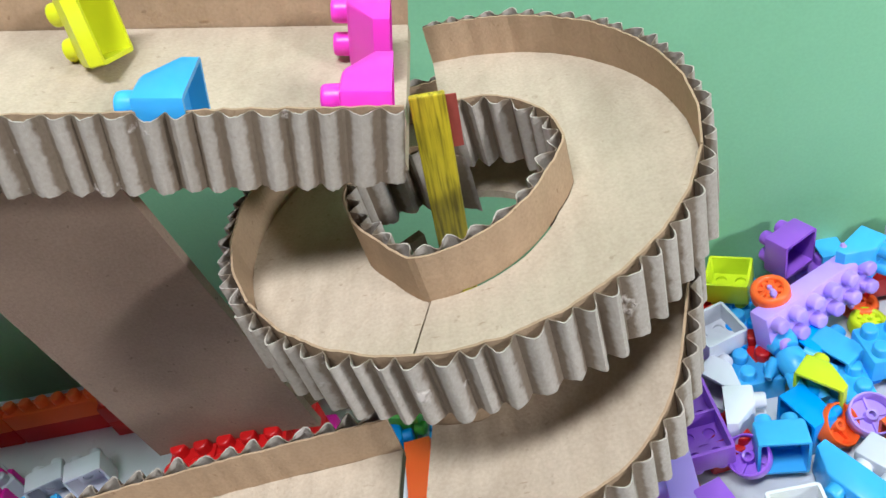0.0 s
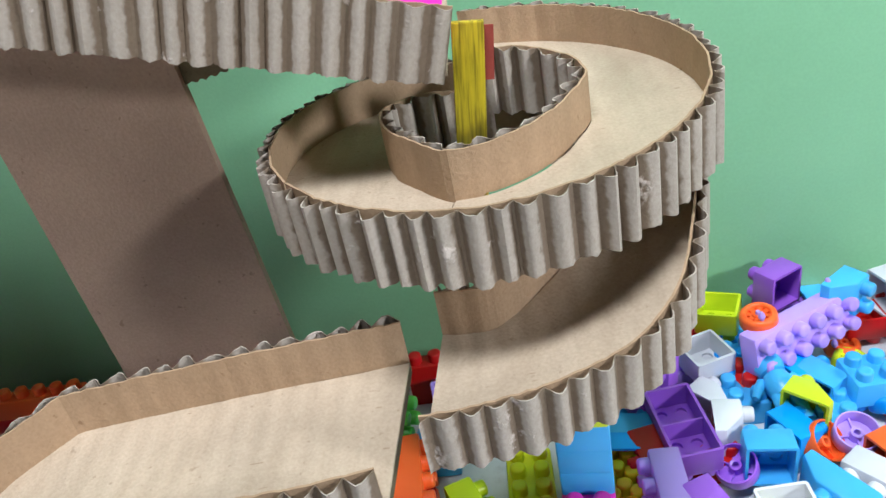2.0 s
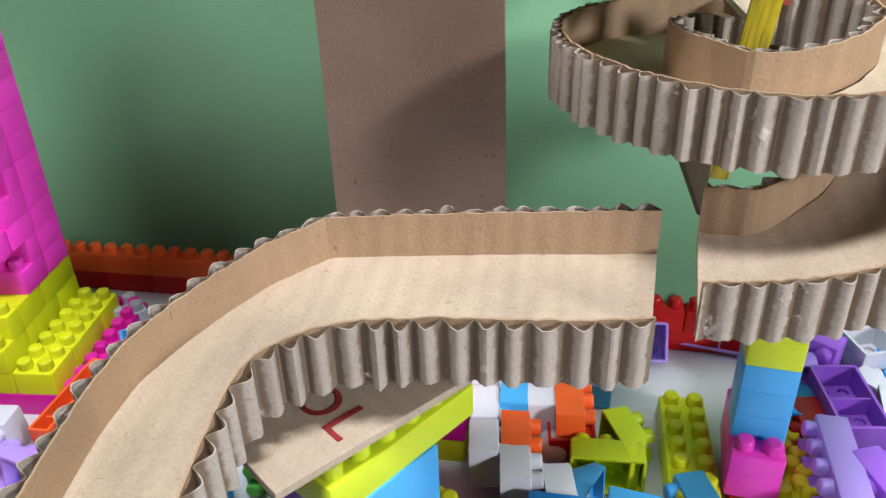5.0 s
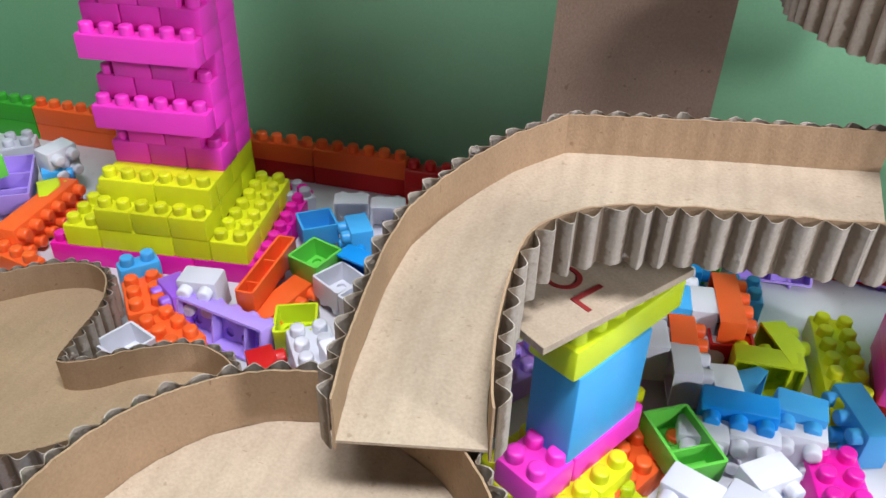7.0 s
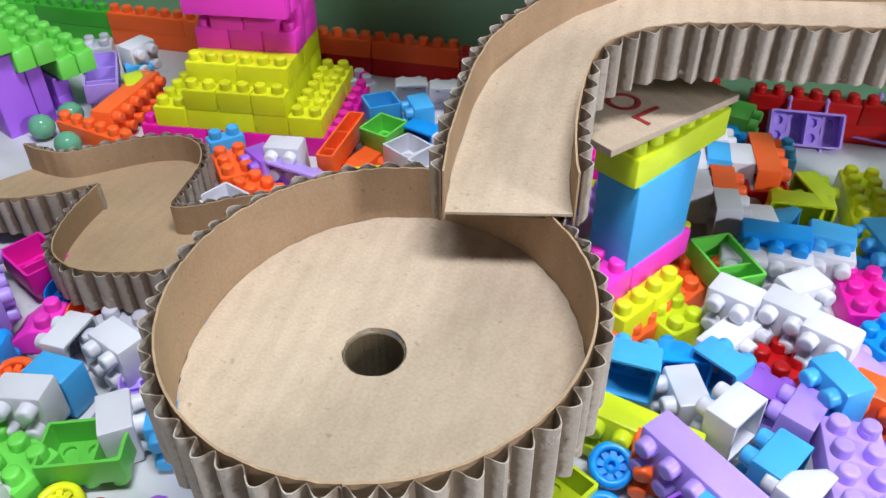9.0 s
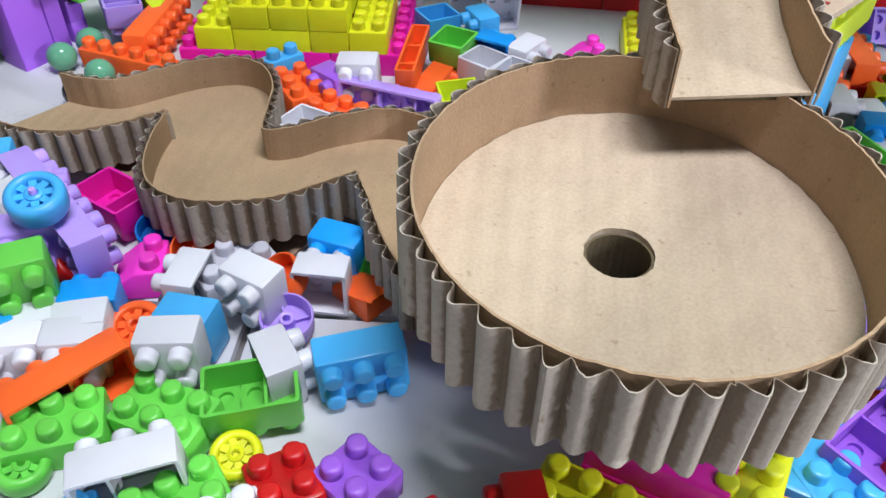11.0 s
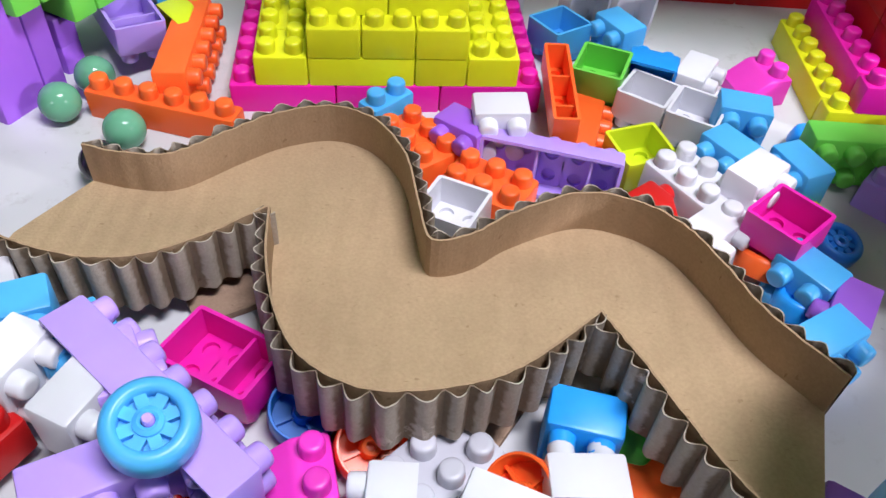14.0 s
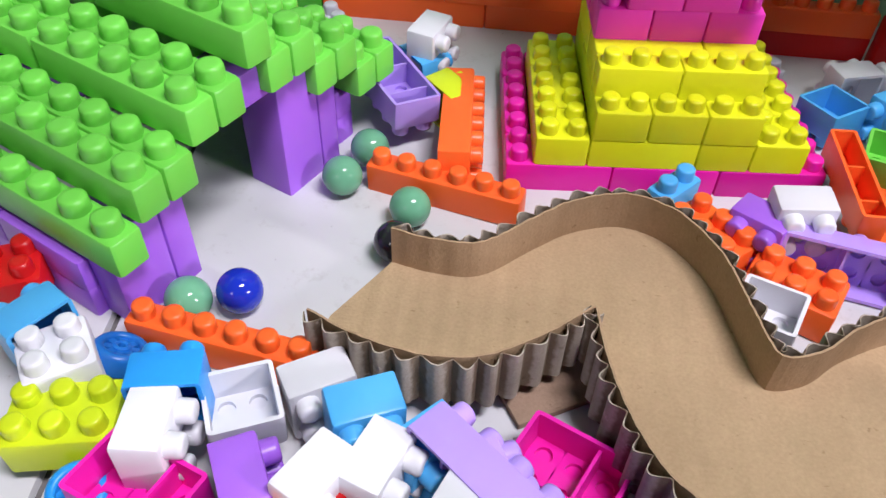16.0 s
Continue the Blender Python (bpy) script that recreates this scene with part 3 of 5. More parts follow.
corrugated([(x, y, z - 0.0035, z + 0.0155) for x, y, z in back_edge], ramp_track, -1, 9, False, names=("back_wall", "fluted_face"))
corrugated([(x, y, z - 0.0045, z + 0.0155) for x, y, z in front_edge], ramp_track, 1, 10, names=("front_wall", "fluted_face"))

# round tray with its drop hole
tray = tagged(empty("round_tray"), "round brown cardboard tray with a drop hole and a corrugated rim", "marble tray")
tcx, tcy, TX, TY = -0.2298, -0.0148, 0.0610, 0.0645
tray_floor = 0.0765


def circle(x, y, r, n, wobble=0.0):
    return [(x + r * (1 + wobble * math.sin(3 * k)) * math.cos(2 * math.pi * k / n), y + r * (1 + wobble * math.cos(5 * k)) * math.sin(2 * math.pi * k / n)) for k in range(n)]


slab([(tcx + (x - tcx) * TX, tcy + (y - tcy) * TY) for x, y in circle(tcx, tcy, 0.990, 96, 0.005)], 0.0018, lambda x, y: tray_floor + 0.1 * max(0.0, y + 0.015) + 0.0003 * noise.noise(Vector((x * 40, y * 40, 0))), tray, "deck", holes=[circle(-0.2335, -0.0140, 0.0100, 28, 0.02)])
rim = [(tcx + TX * math.cos(radians(a)), tcy + TY * math.sin(radians(a)), tray_floor - 0.0002, tray_floor + 0.0270) for a in range(-78, 285, 4)]
corrugated(rim, tray, -1, 11, names=("rim_wall", "fluted_face"), depth=0.0040)

# unseen tube added under the drop hole, coloured dark for the shade inside
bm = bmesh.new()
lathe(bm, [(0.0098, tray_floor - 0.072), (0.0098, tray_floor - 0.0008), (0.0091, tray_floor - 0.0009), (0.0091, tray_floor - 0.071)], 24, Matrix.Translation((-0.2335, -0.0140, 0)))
part("drop_tube", bm, CARD_DARK, tray, "card tube added under the hole, shade put into its dark colour")

# winding track on the floor
wave = tagged(empty("winding_track"), "winding brown cardboard track with corrugated walls running down to the floor", "marble track")


wave.matrix_basis = pose(0.0033, -0.0015, 0.0015)


def wave_z(x, y):
    return 0.012 + 0.03 * (x + 0.43) + 0.1 * (0.11 - y)


back_line = [(-0.4995, 0.1375), (-0.484, 0.1335), (-0.468, 0.1345), (-0.451, 0.1505), (-0.4365, 0.1625), (-0.4185, 0.1680), (-0.4025, 0.1600), (-0.3905, 0.1395), (-0.3850, 0.1134), (-0.3815, 0.0965), (-0.3765, 0.0945), (-0.3670, 0.0985), (-0.3547, 0.1091), (-0.3333, 0.1202), (-0.3166, 0.1175), (-0.3037, 0.1070), (-0.2952, 0.0896), (-0.2874, 0.0682), (-0.2735, 0.0470)]
front_a = [(-0.5185, 0.0975), (-0.5030, 0.0895), (-0.4830, 0.0840), (-0.4650, 0.0850), (-0.4480, 0.0955), (-0.4315, 0.1100)]
front_b = [(-0.4315, 0.1100), (-0.4285, 0.0880), (-0.4225, 0.0668), (-0.4137, 0.0506), (-0.4012, 0.0415), (-0.3870, 0.0390), (-0.3667, 0.0430), (-0.3522, 0.0512), (-0.3330, 0.0690)]
front_c = [(-0.3330, 0.0690), (-0.3230, 0.0480), (-0.3142, 0.0275), (-0.3060, 0.0130), (-0.2965, -0.0020)]
bl, _ = smooth_line(back_line, 0.0025)
fl = [smooth_line(f, 0.0025)[0] for f in (front_a, front_b, front_c)]
outline = [tuple(p) for p in bl] + [(-0.285, 0.014)] + [tuple(p) for p in np.vstack([fl[2][::-1], fl[1][::-1][1:], fl[0][::-1][1:]])][:-1] + [(-0.5150, 0.1080)]
slab(outline, 0.003, wave_z, wave, mat=CARD_TRACK)
corrugated([(x, y, wave_z(x, y) - 0.0035, wave_z(x, y) + 0.0165) for x, y in back_line], wave, 1, 12, names=("back_wall", "fluted_face"), depth=0.0036)
for s, f in enumerate((front_a, front_b, front_c)):
    corrugated([(x, y, max(0.0005, wave_z(x, y) - 0.006), wave_z(x, y) + 0.0145) for x, y in f], wave, -1, 13 + s, names=("front_wall", "fluted_face"), depth=0.0035)


# ---- structures built of toy bricks ----
def structure(name, label, category, x, y, z, turn):
    return tagged(empty(name, pose(x, y, z, 0, 0, turn)), label, category)


def course(parent, colour, x0, y0, lengths, depth, z, along="x", first=2, tall=1.0, studs=True):
    """A row of bricks end to end from a corner, in studs."""
    at = 0
    for n in lengths:
        if along == "x":
            laid(parent, n, depth, colour, x0 + at + n / 2, y0 + depth / 2, z, 0, tall, studs)
        else:
            laid(parent, n, depth, colour, x0 + depth / 2, y0 + at + n / 2, z, 90, tall, studs)
        at += n


# stepped yellow base with its pink tower
castle = structure("brick_tower", "pink toy-brick tower on a stepped yellow and magenta brick base", "toy building", -0.4602, 0.1910, 0.0, 5.4)
course(castle, "magenta", 0, 0, (4, 4, 4), 2, 0)
course(castle, "magenta", 0, 2, (4, 2), 1, 0, "y")
course(castle, "magenta", 11, 2, (2, 4), 1, 0, "y")
course(castle, "magenta", 1, 6, (4, 6), 2, 0)
course(castle, "yellow", 1, 0.05, (2, 4, 2, 2), 2, 1)
course(castle, "yellow", 1, 2.05, (3,), 2, 1, "y")
course(castle, "yellow", 9, 2.05, (3,), 2, 1, "y")
course(castle, "yellow", 1, 5, (2,), 2, 1, "y")
course(castle, "yellow", 9, 5, (2,), 2, 1, "y")
course(castle, "yellow", 3, 5, (2, 4), 2, 1)
course(castle, "yellow", 3, 0.05, (2, 2, 2), 2, 2)
course(castle, "yellow", 3, 2.05, (2, 4), 3, 2)
course(castle, "yellow", 3, 5.05, (4, 2), 2, 2)
course(castle, "yellow", 3, 1.05, (3, 3), 1, 3)
course(castle, "yellow", 3, 2.05, (4, 2), 2, 3, studs=False)
course(castle, "yellow", 3, 4, (2, 4), 3, 3)
z = 4
for k in range(5):
    course(castle, "pink", 3, 3, (2, 2, 2), 2, z)
    course(castle, "pink", 3, 5, (3, 3), 2, z)
    course(castle, "pink", 4, 3, (2, 2), 2, z + 1)
    course(castle, "pink", 3, 4, (1,), 1, z + 1)
    course(castle, "pink", 3, 5, (2, 4), 2, z + 1)
    laid(castle, 1, 1, "pink", 8.5, 4.5, z + 1)
    course(castle, "pink", 3, 2, (6,), 1, z + 2)
    course(castle, "pink", 3, 3, (2, 4), 2, z + 2, studs=False)
    course(castle, "pink", 3, 5, (4, 2), 2, z + 2, studs=False)
    z += 3

# low wall along the backdrop
wall_runs = [("leaf", -0.7550, 0.3160, (6, 6, 6), 2, "leaf"), ("orange", -0.5640, 0.3160, (6, 8), 2, "orange"), ("orange", -0.4165, 0.3140, (6, 6), 2, "red"),
             ("red", -0.2885, 0.306, (4, 6, 6), 2, "red"), ("red", -0.1015, 0.297, (6, 4), 2, "red")]
for colour, x, y, lengths, layers, under in wall_runs:
    w = structure("brick_wall", WORDS[colour] + " toy bricks joined into a low wall before the green backdrop", "toy wall", x, y, 0, 0 if x < 0.05 else 6)
    course(w, under, 0, 0, lengths[::-1], 1, 0)
    course(w, colour, 0, 0, lengths, 1, 1)

# support under the bend of the ramp
stand = structure("brick_support", "toy-brick pillar of yellow, pink and blue bricks under the cardboard ramp", "toy pillar", -0.1633, 0.0901, 0.0, 57.0)
course(stand, "orange", -1.5, -1.5, (4, 4), 2, 0)
course(stand, "yellow", -1.5, 0.5, (4, 4), 2, 0)
course(stand, "yellow", -1, -1.2, (2, 2), 2, 1)
course(stand, "yellow", -1.5, 0.8, (4, 4), 2, 1)
course(stand, "pink", -1.4, -0.2, (2, 4), 2, 2)
course(stand, "sky", 0.2, -0.1, (4,), 2, 3, tall=3.3)
course(stand, "lime", 0, 0, (6,), 2, 6.3)

# support of the upright board
pier = structure("brick_pier", "red toy-brick pier on magenta and yellow bricks, holding the upright board", "toy pillar", -0.2153, 0.1985, 0.0, 0.0)
course(pier, "yellow", 0, 1, (6,), 1, 0, "y")
course(pier, "yellow", 0, 0, (4, 3), 1, 0)
course(pier, "yellow", 1, 1, (4, 2), 6, 0, studs=False)
course(pier, "magenta", 1, 0, (4, 2), 1, 1)
course(pier, "magenta", 1, 1, (6,), 1, 1, "y")
course(pier, "magenta", 2, 1, (3, 2), 6, 1, studs=False)
for k in range(4):
    course(pier, "red", 2, 1.05, (2, 3) if k % 2 else (4, 1), 2, 2 + k, studs=k == 3)
    course(pier, "red", 2, 3.05, (3, 2), 3, 2 + k, studs=k == 3)

# support of the lower turn of the spiral
post = structure("brick_post", "toy-brick post of yellow, blue and pink bricks under the cardboard spiral", "toy pillar", -0.0313, 0.1943, 0.0, -6.0)
course(post, "red", 0.3, -0.8, (4,), 1, 0, "y")
course(post, "pink", 0, -1, (4,), 2, 1, "y", studs=False)
course(post, "pink", 0, -1, (4,), 2, 2, "y", tall=0.75)
for k in range(3):
    course(post, "sky", 0, 0, (2,), 2, 2.75 + 0.95 * k, tall=0.95)
for k in range(5):
    course(post, "lime", 0, 0, (2,), 2, 5.6 + 0.97 * k, tall=0.97, studs=k == 4)

# supports of the round tray
prop = structure("brick_prop", "toy-brick prop of yellow, magenta and blue bricks under the tray", "toy pillar", -0.2457, -0.0375, 0.0, -21.0)
course(prop, "yellow", 0, -2, (6,), 2, 0)
course(prop, "magenta", 1, 0, (6,), 2, 0, studs=False)
course(prop, "magenta", 1, 0.1, (4,), 2, 1, studs=False)
course(prop, "yellow", 4.3, 0.2, (4,), 2, 1, "y", tall=0.7)
course(prop, "yellow", 6.0, -2.2, (4,), 2, 0, "y")
course(prop, "sky", 6.2, 2.2, (4,), 1, 0, "y", studs=False)
for k in range(3):
    course(prop, "sky", 1, 2.1, (4,), 2, 1.75 * k, tall=1.75, studs=False)
base = structure("brick_prop", "purple toy-brick block with a blue brick beside the winding track", "toy pillar", -0.2957, 0.0136, 0.0, -31.0)
course(base, "purple", 0, 0, (4, 2), 2, 0, studs=False)
course(base, "purple", 1, 0, (2, 3), 2, 1, studs=False)
course(base, "sky", 1.9, 0.1, (3,), 2, 2, studs=False)

# house with a stepped green roof
house = structure("brick_house", "purple toy-brick house with a stepped bright green roof and a doorway", "toy house", -0.5850, 0.1004, 0.0, 63.9)
for k in range(2):
    course(house, "purple", 0, 0.7, (4, 7) if k % 2 else (6, 5), 1, k, "y", studs=False)
    course(house, "purple", 11.4, 0, (6, 6) if k % 2 else (4, 8), 1, k, "y", studs=False)
course(house, "purple", 0.4, -0.5, (2, 1), 2, 0, tall=3.0, studs=False)
course(house, "purple", 1, 11, (4, 6), 1, 0, tall=3.0, studs=False)
course(house, "purple", 7.9, -0.5, (2, 1), 2, 0, tall=4.0, studs=False)
course(house, "purple", 1.5, -0.5, (2,), 2, 3, studs=False)
course(house, "purple", 6.4, -0.5, (2,), 2, 4, studs=False)
# stepped roof of narrow bricks laid in pairs
LONG = 1.41
for u, lines, h in ((0.28, 1, 2.15), (1.47, 2, 3.2), (3.83, 2, 4.27), (6.45, 1, 5.36), (7.25, 2, 4.27), (9.4, 2, 3.2), (11.65, 2, 2.1)):
    for line in range(lines):
        at = -1.0
        for n in (5, 4):
            ob = laid(house, n, 1, "green", u + (line + 0.5) * 1.175, at + n * LONG / 2, h, 90, studs=False)
            ob.matrix_basis = ob.matrix_basis @ Matrix.Diagonal((LONG, 1.17, 1.05, 1))
            for k in range(n):
                share("stud", stud_mesh("green"), ob, Matrix.Translation(((k + 0.5 - n / 2) * P, 0, H - 0.00005)) @ Matrix.Diagonal((1.3 / LONG, 1.3 / 1.17, 1.1, 1)))
            at += n * LONG + 0.02


# ---- things on the marble run ----
def on_top(x, y, up=0.0):
    return Vector((x, y, top_z(x) + up))


incline = math.degrees(math.atan(-drop))
# lying with the studs towards the head of the trough, the slope turned to the front or to the back
for colour, x, y, yaw, front, lift, roll, pitch in (("yellow", -0.1330, 0.2415, 180, True, 0.0028, -16, -16), ("sky", -0.1030, 0.2015, 180, False, 0, 0, 0), ("pink", -0.0560, 0.2050, 180, False, 0, 0, 0), ("pink", -0.0575, 0.2440, 180, True, 0, 0, 0)):
    c, s = math.cos(radians(yaw)), math.sin(radians(yaw))
    k = -1 if front else 1
    turn = Matrix(((-s * k, 0, c, -c * H / 2), (c * k, 0, s, -s * H / 2), (0, k, 0, P), (0, 0, 0, 1)))
    m = Matrix.Translation(on_top(x, y, lift)) @ Matrix.Rotation(radians(incline + pitch), 4, "Y") @ Matrix.Rotation(radians(roll), 4, "X") @ turn
    brick(2, 2, colour, m, WORDS[colour] + " sloped toy brick lying in the cardboard trough", taper=1.0, lean=1.0, group="sloped bricks in the trough")

flap = tagged(empty("printed_flap"), "brown cardboard flap with red printed letters resting on the yellow brick", "cardboard flap")
flap_m = pose(-0.1640, 0.1165, 0.1000, 0, 0, 51)
flap.matrix_basis = flap_m
bm = bevelled_box(-0.036, 0.036, -0.0165, 0.026, 0, 0.0032, 0.0004)
part("sheet", bm, CARD_DECK, flap)
line_turn = -38.0 - 51.0
for word, px, py in (("O", -0.1832, 0.1159), ("L", -0.1702, 0.1054)):
    data = bpy.data.curves.new("letters", "FONT")
    data.body, data.size, data.extrude = word, 0.0190 if word == "O" else 0.0205, 0.00015
    text = new("text_shape", data)
    bpy.context.view_layer.update()
    me = bpy.data.meshes.new_from_object(text.evaluated_get(bpy.context.evaluated_depsgraph_get()))
    bpy.data.objects.remove(text)
    me.materials.clear()
    me.materials.append(INK)
    at = flap_m.inverted() @ Vector((px, py, 0.1))
    tagged(share("letter", me, flap, pose(at.x, at.y, 0.0034, 0, 0, line_turn)), "dark red printed letter")

# scraps of card on the floor and behind the board
scrap = tagged(empty("card_scrap"), "loose brown cardboard scrap lying flat under the winding track", "cardboard scrap")
bm = bevelled_box(-0.017, 0.017, -0.0125, 0.0125, 0, 0.0028, 0.0004)
part("sheet", bm, CARD_BOARD, scrap)
scrap.matrix_basis = pose(-0.4395, 0.0985, 0.0003, 0, 0, 30)
scrap = tagged(empty("card_scrap"), "loose brown cardboard scrap leaning under the winding track", "cardboard scrap")
bm = bevelled_box(-0.012, 0.012, -0.010, 0.010, 0, 0.0028, 0.0004)
part("sheet", bm, CARD_BOARD, scrap)
scrap.matrix_basis = pose(-0.3590, 0.0540, 0.0035, 0, -14, 55)
fold = tagged(empty("folded_card"), "dark folded cardboard tab sticking out behind the upright board", "cardboard tab")
bm = bmesh.new()
tab = [(-0.142, 0.2505, 0.0600, 0.0760), (-0.132, 0.2560, 0.0600, 0.0755), (-0.1225, 0.2600, 0.0600, 0.0745), (-0.1195, 0.2665, 0.0600, 0.0730)]
fine, _ = smooth_line(tab, 0.001)
sheet(bm, fine, np.full(len(fine), -0.0008), np.full(len(fine), 0.0008), fine[:, 2], fine[:, 3])
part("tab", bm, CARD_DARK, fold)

tab_card = tagged(empty("folded_card"), "dark torn cardboard tab glued between the board and the trough", "cardboard tab")
bm = bmesh.new()
tab = [(-0.1285, 0.2085, 0.2190, 0.2335), (-0.1235, 0.2072, 0.2196, 0.2325), (-0.1180, 0.2068, 0.2203, 0.2310), (-0.1125, 0.2066, 0.2214, 0.2290)]
fine, _ = smooth_line(tab, 0.001)
ragged = 0.0005 * np.sin(np.arange(len(fine)) * 1.9)
sheet(bm, fine, np.full(len(fine), -0.0009), np.full(len(fine), 0.0009), fine[:, 2] + ragged, fine[:, 3])
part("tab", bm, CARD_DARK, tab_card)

# bracket behind the spiral
strut = tagged(empty("cardboard_strut"), "dark folded cardboard strut behind the lower turn of the spiral", "cardboard support")
bm = bmesh.new()
shape = [(-0.0065, 0.176), (0.0065, 0.176), (0.0050, 0.1235), (-0.0095, 0.152)]
for y in (-0.0015, 0.0015):
    bm.faces.new([bm.verts.new((x, y, z)) for x, z in shape])
bmesh.ops.bridge_loops(bm, edges=bm.edges[:])
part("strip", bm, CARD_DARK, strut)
strut.matrix_basis = pose(-0.0580, 0.2050, 0.004, 0, 0, 35)


# ---- marbles ----
def marble(x, y, mat, label, r=0.008):
    bm = bmesh.new()
    bmesh.ops.create_uvsphere(bm, u_segments=28, v_segments=16, radius=r)
    ob = new("marble", finish(bm, "marble", mat, True))
    ob.matrix_basis = pose(x, y, r, 20, 30, 0)
    return tagged(ob, label, "marble", "marbles")



for x, y, mat, label in (
    (-0.5237, 0.1800, GLASS_GREEN, "milky green glass marble on the floor beside the purple house"),
    (-0.4945, 0.1658, GLASS_GREEN, "milky green glass marble on the floor behind the winding track"),
    (-0.5162, 0.1988, GLASS_GREEN, "milky green glass marble touching an orange toy brick"),
    (-0.5609, 0.1094, GLASS_GREEN, "milky green glass marble against the purple wall"),
    (-0.5451, 0.1155, GLASS_BLUE, "glossy deep blue glass marble on the floor"),
    (-0.4969, 0.1465, GLASS_DARK, "dark glass marble behind the end of the winding track"),
    (-0.1022, 0.2058, PLASTIC["white"], "pearly white marble among the toy bricks"),
):
    marble(x, y, mat, label)


# ---- loose bricks ----
def loose(kind, nx, ny, colour, x, y, b, yaw, taper):
    c, s = math.cos(radians(yaw)), math.sin(radians(yaw))
    shape = "sloped toy brick" if taper else "toy brick"
    if kind == "U":
        m, words = pose(x, y, b, 0, 0, yaw), "with its studs up"
    elif kind == "D":
        m, words = pose(x, y, b + H + STUD_H, 180, 0, 0), "turned hollow side up"
        m = Matrix.Translation((x, y, b + H + STUD_H)) @ Matrix.Rotation(radians(yaw), 4, "Z") @ Matrix.Rotation(math.pi, 4, "X")
    else:
        words = "lying on its side"
        m = Matrix(((-s, 0, c, x - c * H / 2), (c, 0, s, y - s * H / 2), (0, 1, 0, b + ny * P / 2), (0, 0, 0, 1)))
    # each brick lies a little askew
    rng = random.Random(int(x * 9973 + y * 7919 * 3 + b * 5000) + nx * 31)
    skew = Matrix.Rotation(radians(rng.uniform(-2.6, 2.6)), 4, "X") @ Matrix.Rotation(radians(rng.uniform(-2.6, 2.6)), 4, "Y")
    mid = Matrix.Translation((x, y, b + 0.008))
    m = Matrix.Translation((0, 0, rng.uniform(0.0, 0.0009))) @ mid @ skew @ mid.inverted() @ m
    size = {2: "short ", 3: "mid-length ", 4: "long "}.get(max(nx, ny), "very long ")
    return brick(nx, ny, colour, m, WORDS[colour] + " " + size + shape + " " + words, taper=taper, lean=1.0 if taper else 0.0)


